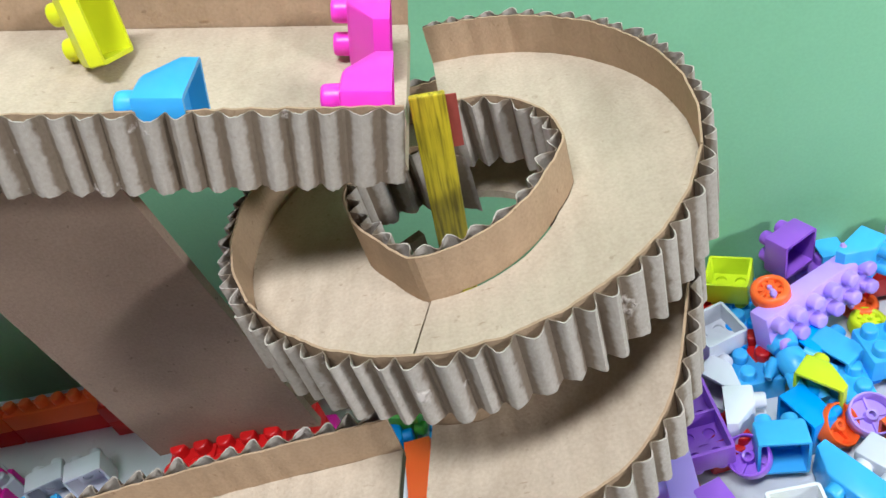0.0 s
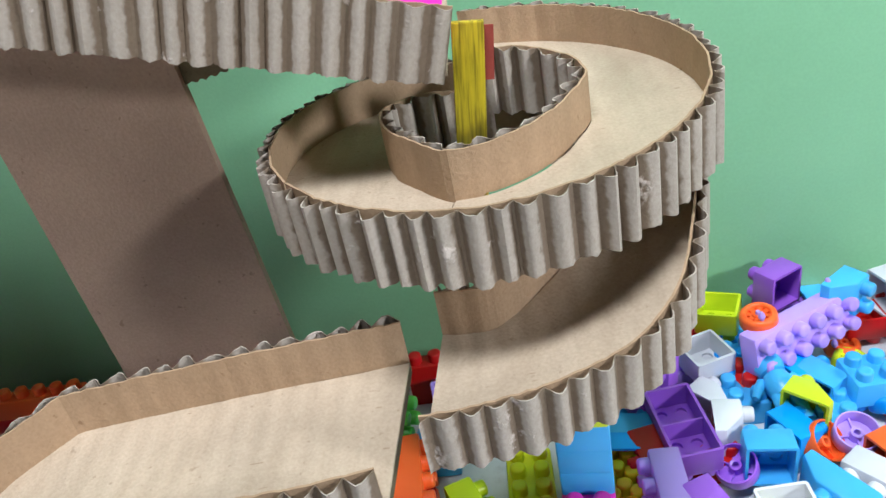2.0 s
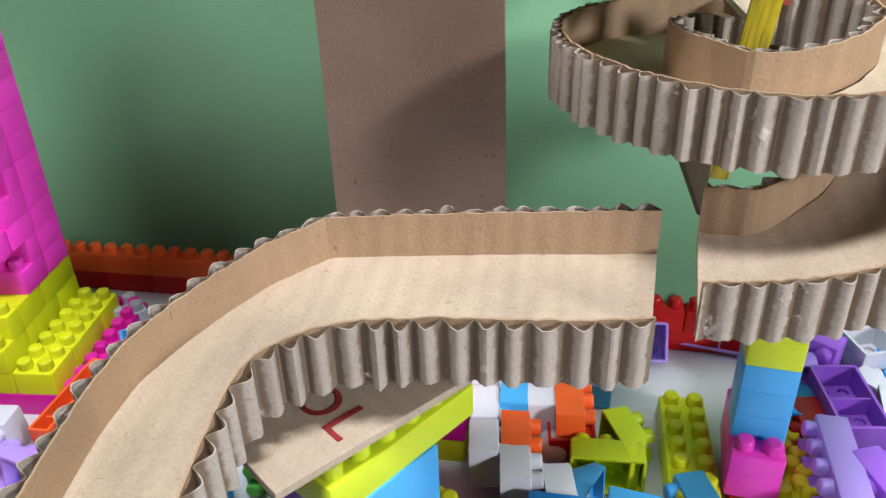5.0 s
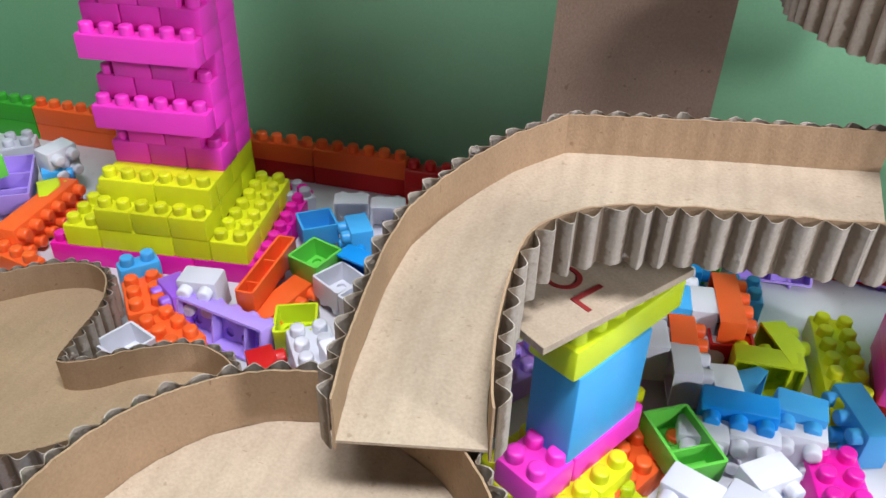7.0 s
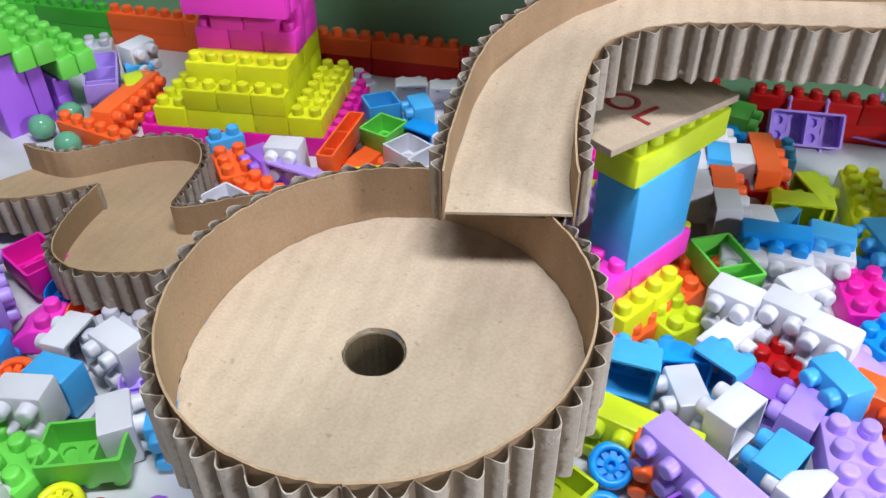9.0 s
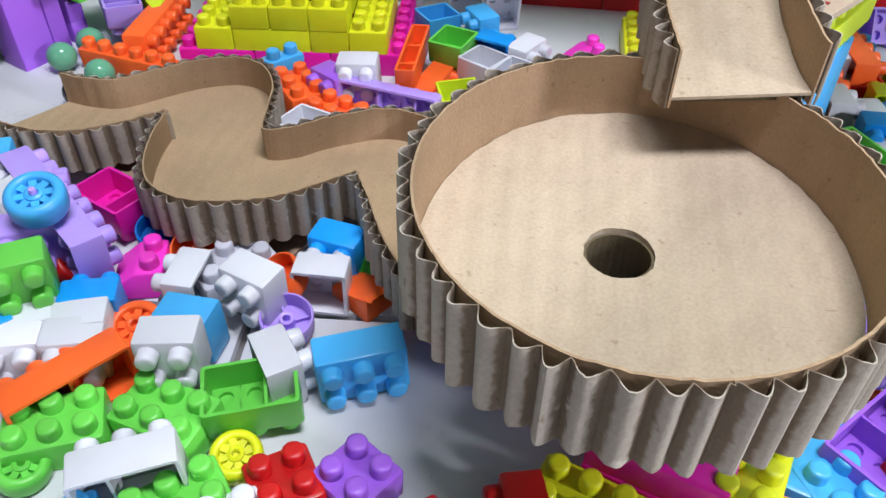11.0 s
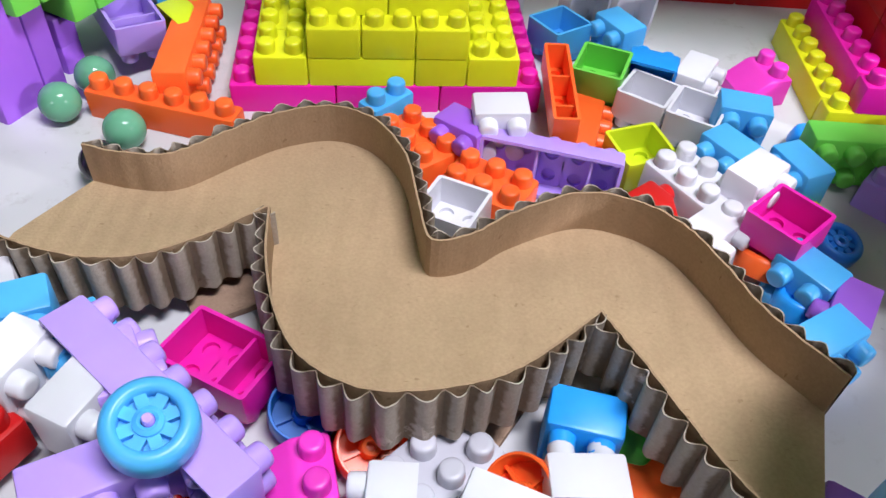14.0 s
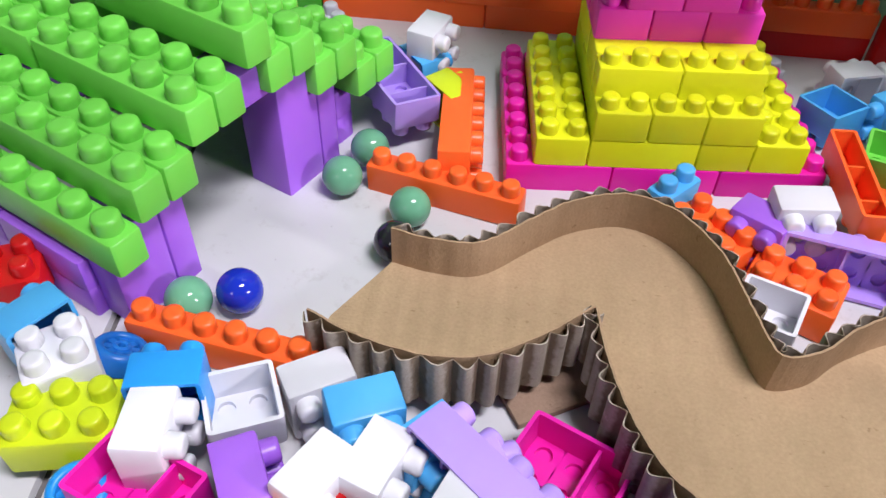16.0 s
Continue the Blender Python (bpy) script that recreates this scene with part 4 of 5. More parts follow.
def wheel(colour, x, y, b, tilt, azimuth, r, axle="", cup=False):
    thing = empty("wheel_block")
    tagged(thing, WORDS[colour] + (" plastic toy wheel lying with its open back up" if cup else " plastic toy wheel with a spoked hub"), "toy wheel", "loose toy wheels")
    key = ("wheel", colour, r)
    if key not in MESHES:
        w = r * 0.92
        bm = bmesh.new()
        lathe(bm, [(r * 0.62, w * 0.45), (r * 0.62, w * 0.9), (r * 0.67, w * 0.97), (r * 0.76, w), (r * 0.88, w * 0.97), (r * 0.97, w * 0.86), (r, w * 0.72), (r, w * 0.2), (r * 0.95, w * 0.05), (r * 0.86, 0), (r * 0.74, w * 0.02), (r * 0.62, w * 0.45)], 32, cap0=False, cap1=False)
        tyre = finish(bm, "tyre", PLASTIC[colour], True)
        bm = bmesh.new()
        lathe(bm, [(r * 0.63, w * 0.46), (r * 0.63, w * 0.60)], 32)
        disc = finish(bm, "disc", PLASTIC[colour], True)
        bm = bmesh.new()
        lathe(bm, [(r * 0.14, w * 0.56), (r * 0.15, w * 0.92), (r * 0.22, w * 0.96), (r * 0.32, w * 0.9), (r * 0.36, w * 0.56)], 18, cap0=True, cap1=False)
        hub = finish(bm, "hub", PLASTIC[colour], True)
        bm = bmesh.new()
        box(bm, r * 0.28, r * 0.64, -r * 0.13, r * 0.13, w * 0.5, w * 0.82)
        spoke = finish(bm, "spoke", PLASTIC[colour])
        MESHES[key] = (tyre, disc, hub, spoke)
    if cup:
        # the open back of a wheel: a thin-walled cup, a tall hub and low ribs
        key = ("cup", colour, r)
        if key not in MESHES:
            w = r * 0.92
            bm = bmesh.new()
            lathe(bm, [(r * 0.80, 0), (r * 0.95, w * 0.04), (r, w * 0.16), (r, w * 0.94), (r * 0.97, w), (r * 0.91, w), (r * 0.89, w * 0.95), (r * 0.86, w * 0.22)], 32)
            tyre = finish(bm, "tyre", PLASTIC[colour], True)
            bm = bmesh.new()
            lathe(bm, [(r * 0.85, w * 0.2), (r * 0.85, w * 0.24)], 24)
            disc = finish(bm, "disc", PLASTIC[colour], True)
            bm = bmesh.new()
            lathe(bm, [(r * 0.31, w * 0.22), (r * 0.28, w * 0.78), (r * 0.25, w * 0.8), (r * 0.15, w * 0.78), (r * 0.14, w * 0.35)], 18, cap0=False)
            hub = finish(bm, "hub", PLASTIC[colour], True)
            bm = bmesh.new()
            box(bm, r * 0.26, r * 0.87, -r * 0.035, r * 0.035, w * 0.22, w * 0.48)
            spoke = finish(bm, "spoke", PLASTIC[colour])
            MESHES[key] = (tyre, disc, hub, spoke)
    tyre, disc, hub, spoke = MESHES[key]
    share("tyre", tyre, thing, Matrix())
    share("disc", disc, thing, Matrix())
    share("hub", hub, thing, Matrix())
    for k in range(0, 8, 2 if cup else 1):
        share("spoke", spoke, thing, Matrix.Rotation(k * math.pi / 4, 4, "Z"))
    if axle:
        bm = bmesh.new()
        lathe(bm, [(r * 0.13, r * 0.4), (r * 0.13, r * 0.95), (r * 0.10, r * 1.02)], 14)
        part("axle_pin", bm, PLASTIC[axle], thing, WORDS[axle] + " axle pin through the hub", True)
    lift = r * abs(math.sin(radians(tilt)))
    thing.matrix_basis = Matrix.Translation((x, y, b + lift)) @ Matrix.Rotation(radians(azimuth), 4, "Z") @ Matrix.Rotation(radians(tilt), 4, "Y")
    return thing


def chassis(n, x, y, b, yaw, roll, colour, pins=True):
    """A shallow wheel carrier: an open tray of studs' hollows with a pair of axle pins at each end."""
    thing = new("wheel_carrier", body_mesh(n, 2, colour, 0.8))
    studs_on(n, 2, colour, thing, 0.8)
    key = ("pin", colour)
    if key not in MESHES:
        bm = bmesh.new()
        lathe(bm, [(0.0011, 0), (0.0011, 0.0052), (0.0017, 0.0060), (0.0016, 0.0072), (0.0008, 0.0088)], 10)
        MESHES[key] = finish(bm, "axle_pin", PLASTIC[colour], True)
    for sx in (-1, 1) if pins else ():
        for sy in (-1, 1):
            place = Matrix.Translation((sx * (n / 2 - 1) * P, sy * P, H * 0.4)) @ Matrix.Rotation(radians(-90 * sy), 4, "X")
            share("axle_pin", MESHES[key], thing, place)
    thing.matrix_basis = pose(x, y, b, 0, 0, yaw) @ Matrix.Rotation(radians(roll), 4, "X")
    return tagged(thing, WORDS[colour] + (" plastic wheel carrier with axle pins among the bricks" if pins else " shallow plastic carrier lying on its side among the bricks"), "toy chassis", "wheel carriers")


loose("D", 2, 2, "lime", 0.0630, 0.3090, 0.0130, -24, 0)
loose("S", 2, 2, "purple", 0.0920, 0.3100, 0.0260, 122, 0)
loose("D", 2, 2, "white", 0.0483, 0.2807, 0.0100, 19, 0)
loose("U", 2, 2, "sky", 0.0667, 0.2996, 0.0000, 10, 0)
loose("S", 2, 2, "sky", 0.1199, 0.2967, 0.0240, -53, 1)
loose("D", 4, 2, "purple", 0.0257, 0.2331, 0.0120, -84, 0)
loose("S", 2, 2, "white", 0.0461, 0.2343, 0.0060, -10, 1)
loose("S", 2, 2, "sky", 0.0574, 0.2175, 0.0060, 84, 0)
loose("S", 2, 2, "lime", 0.0835, 0.2420, 0.0080, 47, 1)
loose("U", 2, 2, "sky", 0.1157, 0.2570, 0.0100, 4, 0)
loose("U", 2, 2, "sky", 0.0949, 0.2462, 0.0000, -1, 0)
loose("S", 3, 2, "sky", 0.0767, 0.1989, 0.0000, -146, 1)
loose("S", 2, 2, "white", 0.0937, 0.2030, 0.0000, -141, 0)
loose("S", 2, 2, "blue", 0.0868, 0.2701, 0.0000, 25, 0)
loose("U", 2, 2, "red", 0.0701, 0.2747, 0.0000, 10, 0)
loose("S", 2, 2, "white", 0.1483, 0.3078, 0.0140, 16, 0)
loose("S", 2, 2, "orange", 0.1316, 0.2465, 0.0000, 38, 0)
loose("D", 2, 2, "sky", 0.1488, 0.2759, 0.0000, 24, 0)
loose("S", 2, 2, "lilac", 0.1082, 0.1976, 0.0000, 36, 0)
loose("S", 6, 2, "lilac", 0.0123, 0.1850, 0.0100, 179, 0)
loose("S", 3, 2, "purple", 0.0268, 0.1840, 0.0100, -160, 0)
loose("S", 2, 2, "lilac", 0.0074, 0.2597, 0.0080, 85, 0)
loose("S", 2, 2, "purple", 0.0213, 0.2734, 0.0120, -124, 0)
loose("S", 2, 2, "white", 0.0226, 0.3084, 0.0080, 36, 1)
loose("U", 2, 2, "sky", 0.0104, 0.2970, 0.0120, 47, 0)
loose("S", 2, 2, "blue", -0.0024, 0.2335, 0.0000, 81, 0)
loose("S", 4, 2, "red", 0.0120, 0.2190, 0.0000, -170, 0)
loose("U", 7, 2, "yellow", -0.0435, 0.2070, 0.0000, -90, 0)
loose("U", 6, 2, "yellow", 0.0010, 0.2180, 0.0000, -83, 0)
loose("U", 7, 2, "yellow", -0.0042, 0.2080, 0.0000, -88, 0)
loose("U", 2, 2, "sky", -0.0863, 0.2542, 0.0000, 0, 0)
loose("D", 2, 2, "red", -0.0947, 0.2117, 0.0000, 6, 0)
loose("S", 3, 2, "lime", -0.0698, 0.2062, 0.0000, 23, 1)
loose("S", 3, 2, "lime", -0.0788, 0.1936, 0.0000, 92, 0)
loose("S", 2, 2, "white", -0.1366, 0.2330, 0.0060, 6, 0)
loose("S", 2, 2, "white", -0.1338, 0.2116, 0.0060, 6, 0)
loose("S", 2, 2, "white", -0.1310, 0.1885, 0.0060, 7, 0)
loose("S", 2, 2, "white", -0.1225, 0.2428, 0.0060, 7, 0)
loose("S", 2, 2, "sky", -0.1215, 0.2201, 0.0060, 2, 0)
loose("S", 2, 2, "orange", -0.1188, 0.1965, 0.0060, 6, 0)
loose("S", 2, 2, "white", -0.1163, 0.1750, 0.0060, 6, 0)
loose("S", 2, 2, "white", -0.1088, 0.2218, 0.0060, 6, 0)
loose("S", 2, 2, "blue", -0.1152, 0.2613, 0.0000, 8, 0)
loose("S", 4, 2, "orange", -0.0966, 0.2260, 0.0060, 5, 0)
loose("S", 2, 2, "green", -0.1079, 0.2718, 0.0060, -16, 0)
loose("S", 2, 2, "white", -0.0988, 0.1723, 0.0000, 12, 0)
loose("S", 2, 2, "lime", 0.0412, 0.1835, 0.0000, -100, 0)
loose("D", 2, 2, "white", 0.0533, 0.1814, 0.0120, 1, 0)
loose("S", 2, 2, "orange", 0.0332, 0.1696, 0.0000, -68, 0)
loose("S", 2, 2, "orange", 0.0257, 0.1636, 0.0000, -51, 0)
loose("S", 3, 2, "blue", -0.0944, 0.1533, 0.0060, -93, 0)
loose("S", 2, 2, "sky", -0.0699, 0.1600, 0.0060, -96, 0)
loose("S", 2, 2, "white", -0.1088, 0.1402, 0.0000, -91, 0)
loose("S", 2, 2, "white", -0.0885, 0.1457, 0.0000, -93, 0)
loose("S", 2, 2, "white", -0.0691, 0.1509, 0.0000, -96, 0)
loose("S", 2, 2, "sky", -0.0897, 0.1770, 0.0000, 155, 1)
loose("D", 3, 2, "green", -0.1177, 0.1290, 0.0080, -59, 0)
loose("S", 2, 2, "white", -0.1145, 0.1008, 0.0100, -115, 0)
loose("S", 2, 2, "white", -0.0935, 0.0981, 0.0100, -116, 0)
loose("S", 2, 2, "white", -0.0784, 0.0852, 0.0100, -119, 0)
loose("S", 3, 2, "white", -0.1144, 0.0862, 0.0000, -37, 0)
loose("S", 2, 2, "white", -0.0854, 0.1196, 0.0060, -53, 0)
loose("U", 2, 2, "red", -0.0954, 0.0807, 0.0000, 43, 0)
loose("U", 3, 2, "magenta", -0.0548, 0.1354, 0.0000, -83, 0)
loose("S", 3, 2, "sky", -0.0420, 0.1708, 0.0000, -161, 0)
loose("U", 2, 2, "blue", -0.0498, 0.1069, 0.0000, 42, 0)
loose("S", 2, 2, "sky", -0.1540, 0.0524, 0.0100, 87, 0)
loose("S", 2, 2, "blue", -0.1337, 0.0677, 0.0000, 100, 1)
loose("S", 2, 2, "sky", -0.1197, 0.0631, 0.0060, 53, 0)
loose("S", 2, 2, "white", -0.1321, 0.0509, 0.0000, -159, 0)
loose("S", 2, 2, "purple", -0.1036, 0.0594, 0.0000, 56, 0)
loose("S", 2, 2, "white", -0.1161, 0.0359, 0.0100, 146, 0)
loose("S", 2, 2, "lilac", -0.0912, 0.0454, 0.0060, 154, 0)
loose("S", 2, 2, "sky", -0.0793, 0.0584, 0.0120, -145, 0)
loose("S", 2, 2, "orange", -0.0601, 0.0675, 0.0000, -111, 0)
loose("S", 2, 2, "lilac", -0.0662, 0.0809, 0.0000, 42, 0)
loose("S", 4, 2, "lime", -0.1469, 0.0276, 0.0000, -105, 0)
loose("S", 2, 2, "orange", -0.1400, 0.0179, 0.0000, -93, 0)
loose("S", 6, 2, "lilac", -0.1205, 0.0015, 0.0100, -129, 0)
loose("S", 3, 2, "sky", -0.1137, -0.0119, 0.0080, -120, 0)
loose("D", 4, 2, "purple", -0.1405, -0.0186, 0.0000, 45, 0)
loose("U", 2, 2, "sky", -0.1577, -0.0371, 0.0000, 27, 0)
loose("S", 4, 2, "red", -0.1220, -0.0352, 0.0000, -155, 0)
loose("S", 3, 2, "red", -0.2506, -0.0666, 0.0000, -164, 0)
loose("U", 4, 2, "lilac", -0.0755, 0.0228, 0.0120, -88, 0)
loose("S", 2, 2, "white", -0.0941, 0.0102, 0.0060, 147, 1)
loose("S", 2, 2, "sky", -0.1008, 0.0207, 0.0060, 149, 0)
loose("D", 2, 2, "purple", -0.0622, 0.0552, 0.0000, 47, 0)
loose("U", 2, 2, "lime", -0.1376, 0.0984, 0.0000, 46, 0)
loose("D", 2, 2, "lime", -0.1737, -0.0052, 0.0000, 58, 0)
loose("D", 3, 2, "magenta", -0.4339, 0.0594, 0.0000, -27, 0)
loose("U", 3, 2, "grey", -0.3726, 0.0312, 0.0000, 45, 0)
loose("U", 2, 2, "pink", -0.4093, 0.0266, 0.0000, 15, 1)
loose("S", 2, 2, "white", -0.3840, 0.0168, 0.0000, 179, 0)
loose("S", 2, 2, "white", -0.3572, 0.0136, 0.0060, -111, 0)
loose("S", 2, 2, "white", -0.3348, 0.0256, 0.0000, 92, 0)
loose("U", 2, 2, "orange", -0.3185, 0.0319, 0.0000, -35, 2)
loose("S", 2, 2, "white", -0.3394, -0.0169, 0.0000, 36, 0)
loose("D", 3, 2, "green", -0.3438, -0.0305, 0.0000, 20, 0)
loose("S", 3, 2, "sky", -0.3115, -0.0111, 0.0000, -68, 0)
loose("S", 2, 2, "sky", -0.3759, -0.0040, 0.0000, -95, 0)
loose("S", 2, 2, "white", -0.3741, -0.0213, 0.0080, -80, 0)
loose("S", 2, 2, "white", -0.4314, -0.0141, 0.0000, 111, 0)
loose("S", 2, 2, "white", -0.4127, -0.0110, 0.0000, 107, 0)
loose("S", 2, 2, "white", -0.4308, -0.0243, 0.0000, -73, 0)
loose("S", 2, 2, "white", -0.4108, -0.0199, 0.0000, -74, 0)
loose("S", 2, 2, "blue", -0.4145, -0.0005, 0.0000, 106, 0)
loose("S", 2, 2, "green", -0.4349, -0.0045, 0.0180, -58, 0)
loose("S", 4, 2, "orange", -0.4057, -0.0360, 0.0000, 142, 0)
loose("S", 2, 2, "blue", -0.3330, 0.0445, 0.0000, -102, 0)
loose("U", 2, 2, "leaf", -0.3201, 0.0464, 0.0000, 45, 1)
loose("S", 2, 2, "lilac", -0.4564, 0.0461, 0.0100, 29, 0)
loose("S", 7, 2, "lilac", -0.4462, 0.0363, 0.0120, 50, 0)
loose("S", 4, 2, "lilac", -0.4473, 0.0179, 0.0120, -61, 0)
loose("S", 2, 2, "sky", -0.4731, 0.0577, 0.0060, -42, 0)
loose("S", 2, 2, "white", -0.4624, 0.0366, 0.0120, -23, 0)
loose("S", 2, 2, "blue", -0.4439, -0.0207, 0.0000, -45, 0)
loose("U", 2, 2, "navy", -0.4552, 0.0021, 0.0000, 29, 0)
loose("U", 2, 2, "red", -0.3247, -0.0600, 0.0000, 34, 0)
loose("U", 2, 2, "purple", -0.3035, -0.0539, 0.0000, 57, 0)
loose("U", 3, 2, "green", -0.3705, -0.0401, 0.0000, -15, 0)
loose("U", 3, 2, "green", -0.3541, -0.0719, 0.0000, 40, 0)
loose("S", 3, 2, "white", -0.3688, -0.0672, 0.0060, 116, 0)
loose("U", 3, 2, "green", -0.4037, -0.0504, 0.0000, 24, 0)
loose("U", 2, 2, "white", -0.3353, -0.0764, 0.0000, 30, 0)
loose("S", 2, 2, "white", -0.3079, -0.0798, 0.0000, 51, 0)
loose("U", 2, 2, "sky", -0.3826, -0.0851, 0.0000, 28, 0)
loose("S", 2, 2, "red", -0.2766, -0.0746, 0.0000, 38, 0)
loose("S", 2, 2, "white", -0.5080, 0.0769, 0.0000, -58, 0)
loose("S", 2, 2, "sky", -0.4919, 0.0654, 0.0080, -64, 0)
loose("D", 2, 2, "white", -0.5267, 0.0643, 0.0060, 26, 0)
loose("S", 2, 2, "white", -0.5464, 0.0500, 0.0100, 5, 0)
loose("S", 2, 2, "blue", -0.5471, 0.0654, 0.0100, 102, 0)
loose("U", 3, 2, "lime", -0.5756, 0.0558, 0.0060, 11, 0)
loose("U", 2, 2, "white", -0.5852, 0.0732, 0.0100, 36, 0)
loose("S", 2, 2, "sky", -0.5966, 0.0835, 0.0060, 147, 0)
loose("U", 2, 2, "red", -0.6185, 0.1065, 0.0060, 25, 0)
loose("D", 3, 2, "magenta", -0.5454, 0.0357, 0.0060, -21, 0)
loose("S", 2, 2, "purple", -0.5189, 0.0409, 0.0060, 29, 0)
loose("S", 2, 2, "white", -0.4994, 0.0415, 0.0100, -28, 0)
loose("S", 2, 2, "white", -0.4849, 0.0478, 0.0100, -20, 0)
loose("U", 2, 2, "red", -0.4924, 0.0306, 0.0060, 62, 0)
loose("S", 2, 2, "orange", -0.5149, 0.0264, 0.0060, -26, 0)
loose("U", 6, 1, "orange", -0.5434, 0.0932, 0.0000, -8, 0)
loose("U", 6, 1, "orange", -0.4829, 0.1798, 0.0000, -14, 0)
loose("D", 5, 2, "lilac", -0.5130, 0.2330, 0.0060, -56, 0)
loose("U", 2, 2, "grey", -0.5554, 0.2881, 0.0000, 32, 0)
loose("S", 6, 2, "orange", -0.4822, 0.2144, 0.0000, 4, 0)
loose("S", 2, 2, "lime", -0.4870, 0.2319, 0.0000, 42, 1)
loose("S", 2, 2, "sky", -0.5024, 0.2544, 0.0000, 40, 0)
loose("S", 2, 2, "white", -0.4997, 0.2585, 0.0120, -18, 0)
loose("U", 2, 2, "grey", -0.3512, 0.2780, 0.0000, 49, 0)
loose("D", 2, 2, "sky", -0.3232, 0.2479, 0.0000, 35, 0)
loose("S", 2, 2, "sky", -0.2970, 0.2461, 0.0000, -148, 0)
loose("S", 2, 2, "white", -0.3102, 0.2701, 0.0000, 109, 0)
loose("S", 2, 2, "white", -0.2881, 0.2725, 0.0000, 107, 0)
loose("D", 2, 2, "green", -0.3090, 0.2120, 0.0040, -21, 0)
loose("D", 5, 1, "orange", -0.3282, 0.1931, 0.0060, -90, 0)
loose("S", 4, 1, "orange", -0.3177, 0.1848, 0.0000, -14, 0)
loose("U", 2, 1, "sky", -0.3967, 0.1811, 0.0060, 48, 0)
loose("U", 3, 2, "orange", -0.3836, 0.1650, 0.0000, -51, 0)
loose("U", 3, 2, "orange", -0.3571, 0.1429, 0.0000, -28, 0)
loose("S", 2, 2, "purple", -0.3659, 0.1671, 0.0000, -127, 0)
loose("S", 2, 2, "white", -0.3528, 0.1707, 0.0060, -86, 0)
loose("D", 2, 2, "white", -0.3695, 0.1262, 0.0000, -25, 0)
loose("D", 2, 2, "white", -0.2912, 0.1999, 0.0000, -30, 0)
loose("D", 2, 2, "white", -0.2725, 0.1893, 0.0000, -29, 0)
loose("S", 2, 2, "blue", -0.2872, 0.2166, 0.0000, 73, 0)
loose("S", 2, 2, "white", -0.2688, 0.2140, 0.0000, -31, 0)
loose("U", 2, 2, "pink", -0.2366, 0.2270, 0.0000, 16, 1)
loose("S", 2, 2, "sky", -0.2548, 0.1892, 0.0000, -101, 0)
loose("S", 2, 2, "sky", -0.2657, 0.1631, 0.0000, -146, 0)
loose("U", 4, 2, "white", -0.2804, 0.1410, 0.0060, -56, 0)
loose("S", 2, 2, "white", -0.2650, 0.1393, 0.0080, -49, 0)
loose("S", 2, 2, "sky", -0.2419, 0.1559, 0.0000, -156, 0)
loose("S", 3, 2, "green", -0.2172, 0.1729, 0.0000, -92, 0)
loose("D", 2, 2, "magenta", -0.2603, 0.1172, 0.0120, -48, 0)
loose("S", 2, 2, "red", -0.2993, 0.1273, 0.0000, 38, 1)
loose("S", 2, 2, "white", -0.2817, 0.1199, 0.0000, -50, 0)
loose("S", 2, 2, "sky", -0.2543, 0.1027, 0.0000, -140, 0)
loose("S", 2, 2, "purple", -0.2451, 0.0882, 0.0000, 148, 0)
loose("S", 2, 2, "sky", -0.2560, 0.0766, 0.0000, -59, 0)
loose("D", 2, 2, "lime", -0.2995, 0.1634, 0.0000, -71, 0)
loose("U", 5, 2, "lilac", -0.1901, 0.1690, 0.0000, 48, 0)
loose("D", 3, 2, "red", 0.1394, 0.3072, 0.0000, 1, 0)
loose("U", 2, 2, "sky", 0.0615, 0.2641, 0.0000, 3, 0)
loose("S", 2, 2, "sky", 0.0967, 0.2621, 0.0000, 35, 0)
loose("U", 2, 2, "lilac", 0.0317, 0.2905, 0.0000, 16, 0)
loose("S", 2, 2, "purple", 0.0138, 0.2629, 0.0000, 27, 0)
loose("S", 2, 2, "sky", 0.0053, 0.2435, 0.0000, 79, 0)
loose("S", 2, 2, "white", 0.0452, 0.2575, 0.0000, 41, 1)
loose("U", 2, 2, "red", 0.0381, 0.2312, 0.0000, 10, 0)
loose("S", 2, 2, "blue", 0.0734, 0.2327, 0.0000, 24, 0)
loose("S", 2, 2, "orange", 0.1077, 0.2128, 0.0000, 22, 0)
loose("U", 2, 2, "sky", 0.0693, 0.3089, 0.0000, 6, 0)
loose("U", 2, 2, "purple", 0.1063, 0.3257, 0.0000, 6, 0)
loose("S", 2, 2, "sky", 0.1153, 0.3248, 0.0000, 4, 0)
loose("U", 2, 2, "red", 0.0456, 0.3035, 0.0000, 5, 0)
loose("U", 2, 2, "blue", 0.0635, 0.2818, 0.0000, 2, 0)
loose("U", 2, 2, "lime", 0.0585, 0.3393, 0.0000, 5, 0)
wheel("orange", 0.0750, 0.2834, 0.0340, 8, 200, 0.0088, "lilac")
wheel("orange", 0.0806, 0.2274, 0.0040, 45, -40, 0.0094, cup=True)
wheel("lilac", 0.0974, 0.2277, 0.0080, 18, -90, 0.0094, cup=True)
wheel("purple", 0.0455, 0.2190, 0.0060, 25, 230, 0.0092, cup=True)
wheel("navy", 0.1078, 0.2549, 0.0000, 20, 100, 0.0086)
wheel("blue", 0.1223, 0.2496, 0.0020, 25, 120, 0.0086)
wheel("orange", 0.1198, 0.2943, 0.0000, 10, 0, 0.0086)
wheel("purple", 0.1208, 0.2282, 0.0040, 15, 100, 0.0086)
wheel("blue", -0.1562, 0.0162, 0.0020, 32, -90, 0.0086)
wheel("blue", -0.1572, -0.0058, 0.0020, 32, -90, 0.0086)
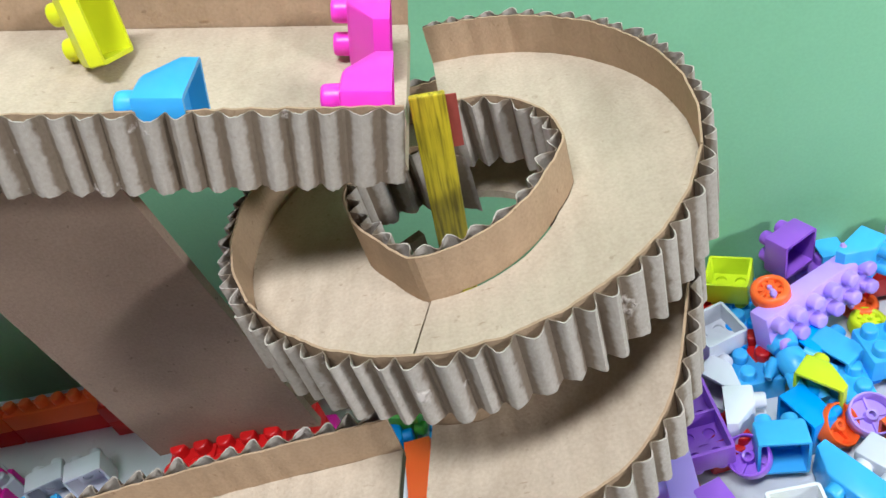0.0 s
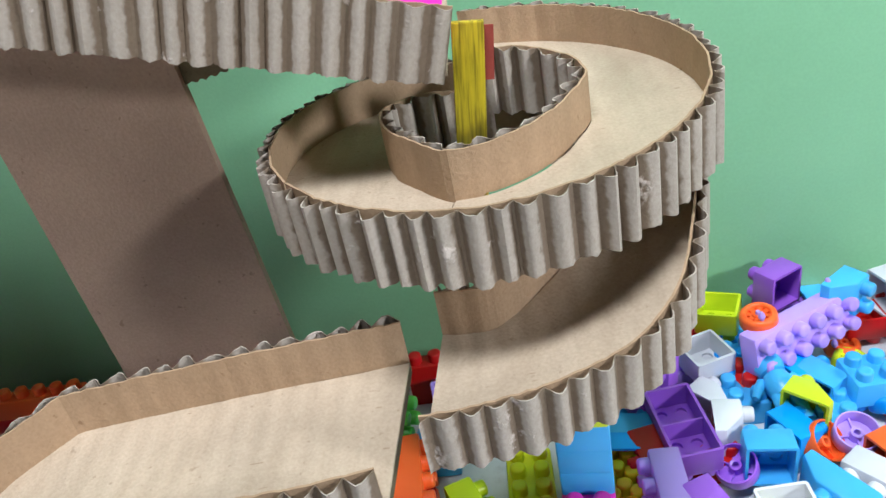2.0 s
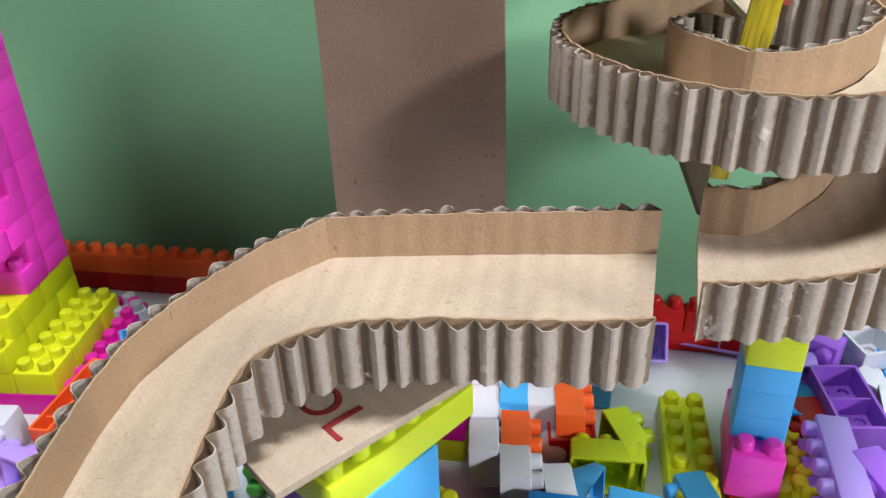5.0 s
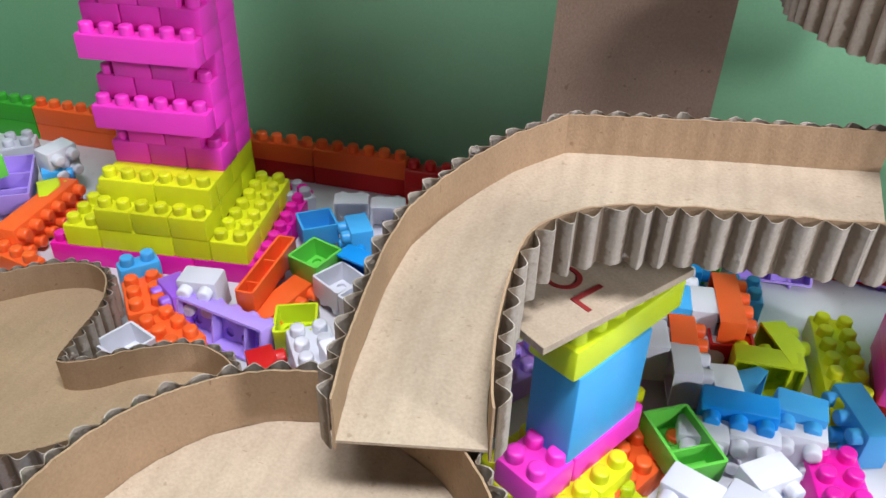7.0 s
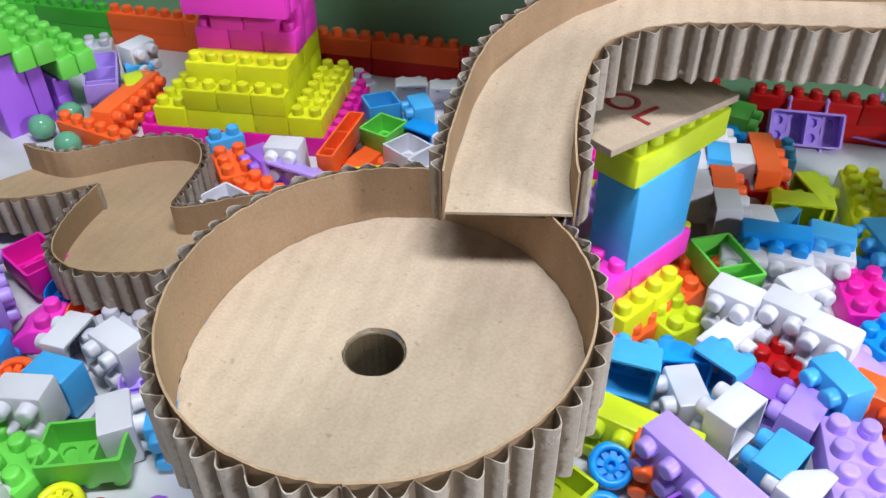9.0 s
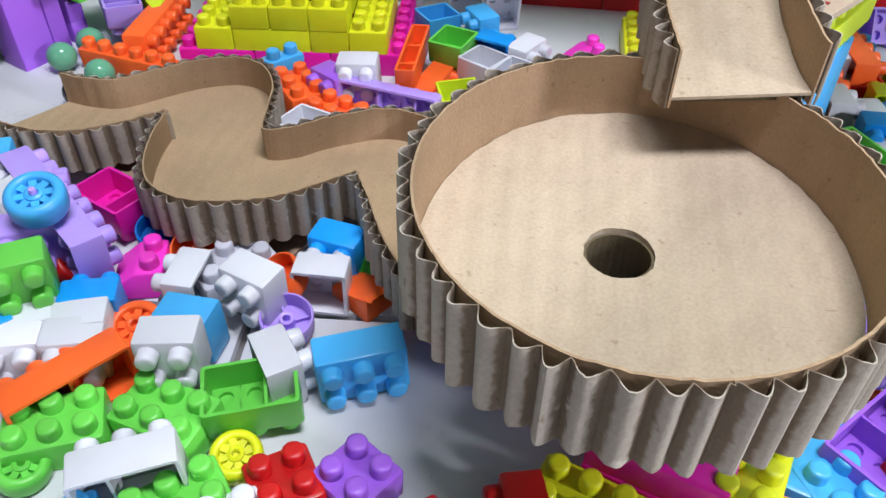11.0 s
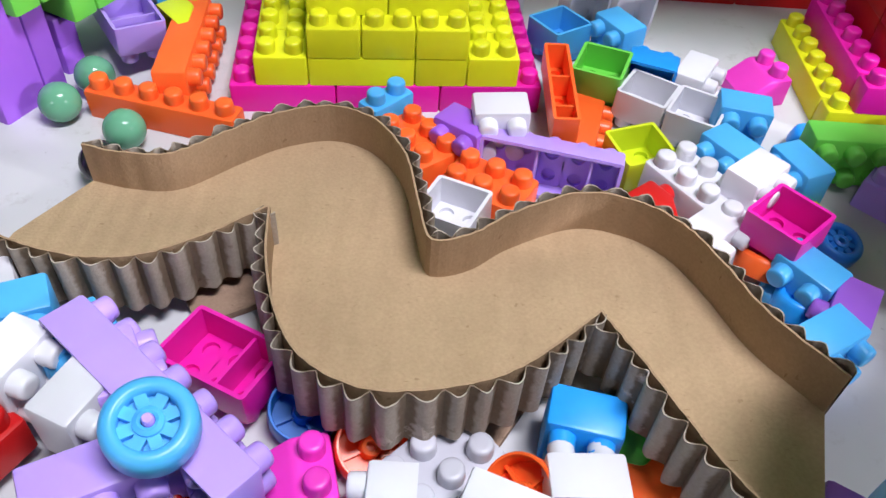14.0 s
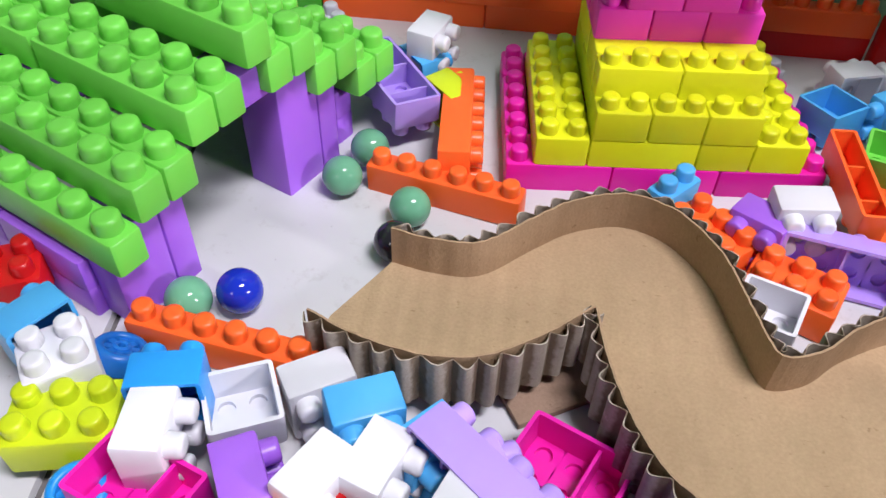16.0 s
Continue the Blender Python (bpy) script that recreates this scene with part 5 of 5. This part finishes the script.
wheel("navy", -0.4110, 0.0490, 0.0000, 15, -60, 0.0098, cup=True)
wheel("orange", -0.3915, 0.0390, 0.0000, 22, -60, 0.0100, cup=True)
wheel("orange", -0.3480, 0.0260, 0.0020, 35, -150, 0.0100, cup=True)
wheel("lilac", -0.3440, 0.0070, 0.0020, 14, -60, 0.0100, cup=True)
wheel("red", -0.4365, 0.0211, 0.0020, 40, 0, 0.0086)
wheel("orange", -0.3961, -0.0045, 0.0020, 15, -80, 0.0102)
wheel("sky", -0.4381, 0.0214, 0.0360, 14, -60, 0.0108, "lilac")
wheel("yellow", -0.3441, -0.0495, 0.0000, 12, -60, 0.0086)
wheel("green", -0.4096, -0.0642, 0.0000, 12, 0, 0.0086)
wheel("blue", -0.5652, 0.0380, 0.0040, 10, -60, 0.0086)
wheel("navy", -0.5740, 0.0815, 0.0020, 30, 60, 0.0086)
wheel("blue", -0.2255, 0.1860, 0.0000, 15, 0, 0.0086)
wheel("orange", -0.2606, 0.1286, 0.0020, 20, 60, 0.0086)
wheel("orange", -0.2659, 0.1108, 0.0020, 30, 60, 0.0086)
wheel("navy", -0.2324, 0.1285, 0.0000, 12, -60, 0.0086)
wheel("blue", -0.2571, 0.0947, 0.0020, 20, 60, 0.0086)
wheel("lime", -0.2405, 0.1424, 0.0000, 10, 0, 0.0086)
wheel("lime", 0.1189, 0.2821, 0.0000, 10, 0, 0.0086)

chassis(4, -0.0675, 0.2842, 0.0130, 3, -122, "lilac")
chassis(4, -0.0180, 0.2987, 0.0130, -11, -122, "lilac")
chassis(6, 0.0921, 0.2885, 0.0270, 27, 78, "lilac")
chassis(5, -0.3353, 0.1501, 0.0112, -13, -100, "lilac", False)


# toy figure, one plain shape
bm = bmesh.new()
lathe(bm, [(0.003, 0.0), (0.006, 0.0015), (0.0072, 0.005), (0.0068, 0.009), (0.004, 0.012)], 18, Matrix.Translation((0, 0, 0.020)))
lathe(bm, [(0.0055, 0.0), (0.0066, 0.003), (0.0072, 0.007), (0.0060, 0.0112), (0.003, 0.0125)], 16, Matrix.Translation((0, 0, 0.0085)))
for s in (-1, 1):
    lathe(bm, [(0.0034, -0.006), (0.0036, 0.004), (0.003, 0.0095)], 12, Matrix.Translation((0.0036 * s, 0, 0)))
    lathe(bm, [(0.0022, 0.0), (0.0024, 0.006), (0.0016, 0.0105)], 10, Matrix.Translation((0.0068 * s, 0, 0.0185)) @ Matrix.Rotation(radians(140 * s), 4, "Y"))
figure = new("toy_figure", finish(bm, "toy_figure", PLASTIC["sky"], True))
figure.matrix_basis = Matrix.Translation((0.0780, 0.2430, 0.0165)) @ Matrix.Rotation(radians(8), 4, "Z") @ Matrix.Rotation(radians(-78), 4, "X")
tagged(figure, "light blue plastic toy figure lying on the scattered bricks", "toy figure")
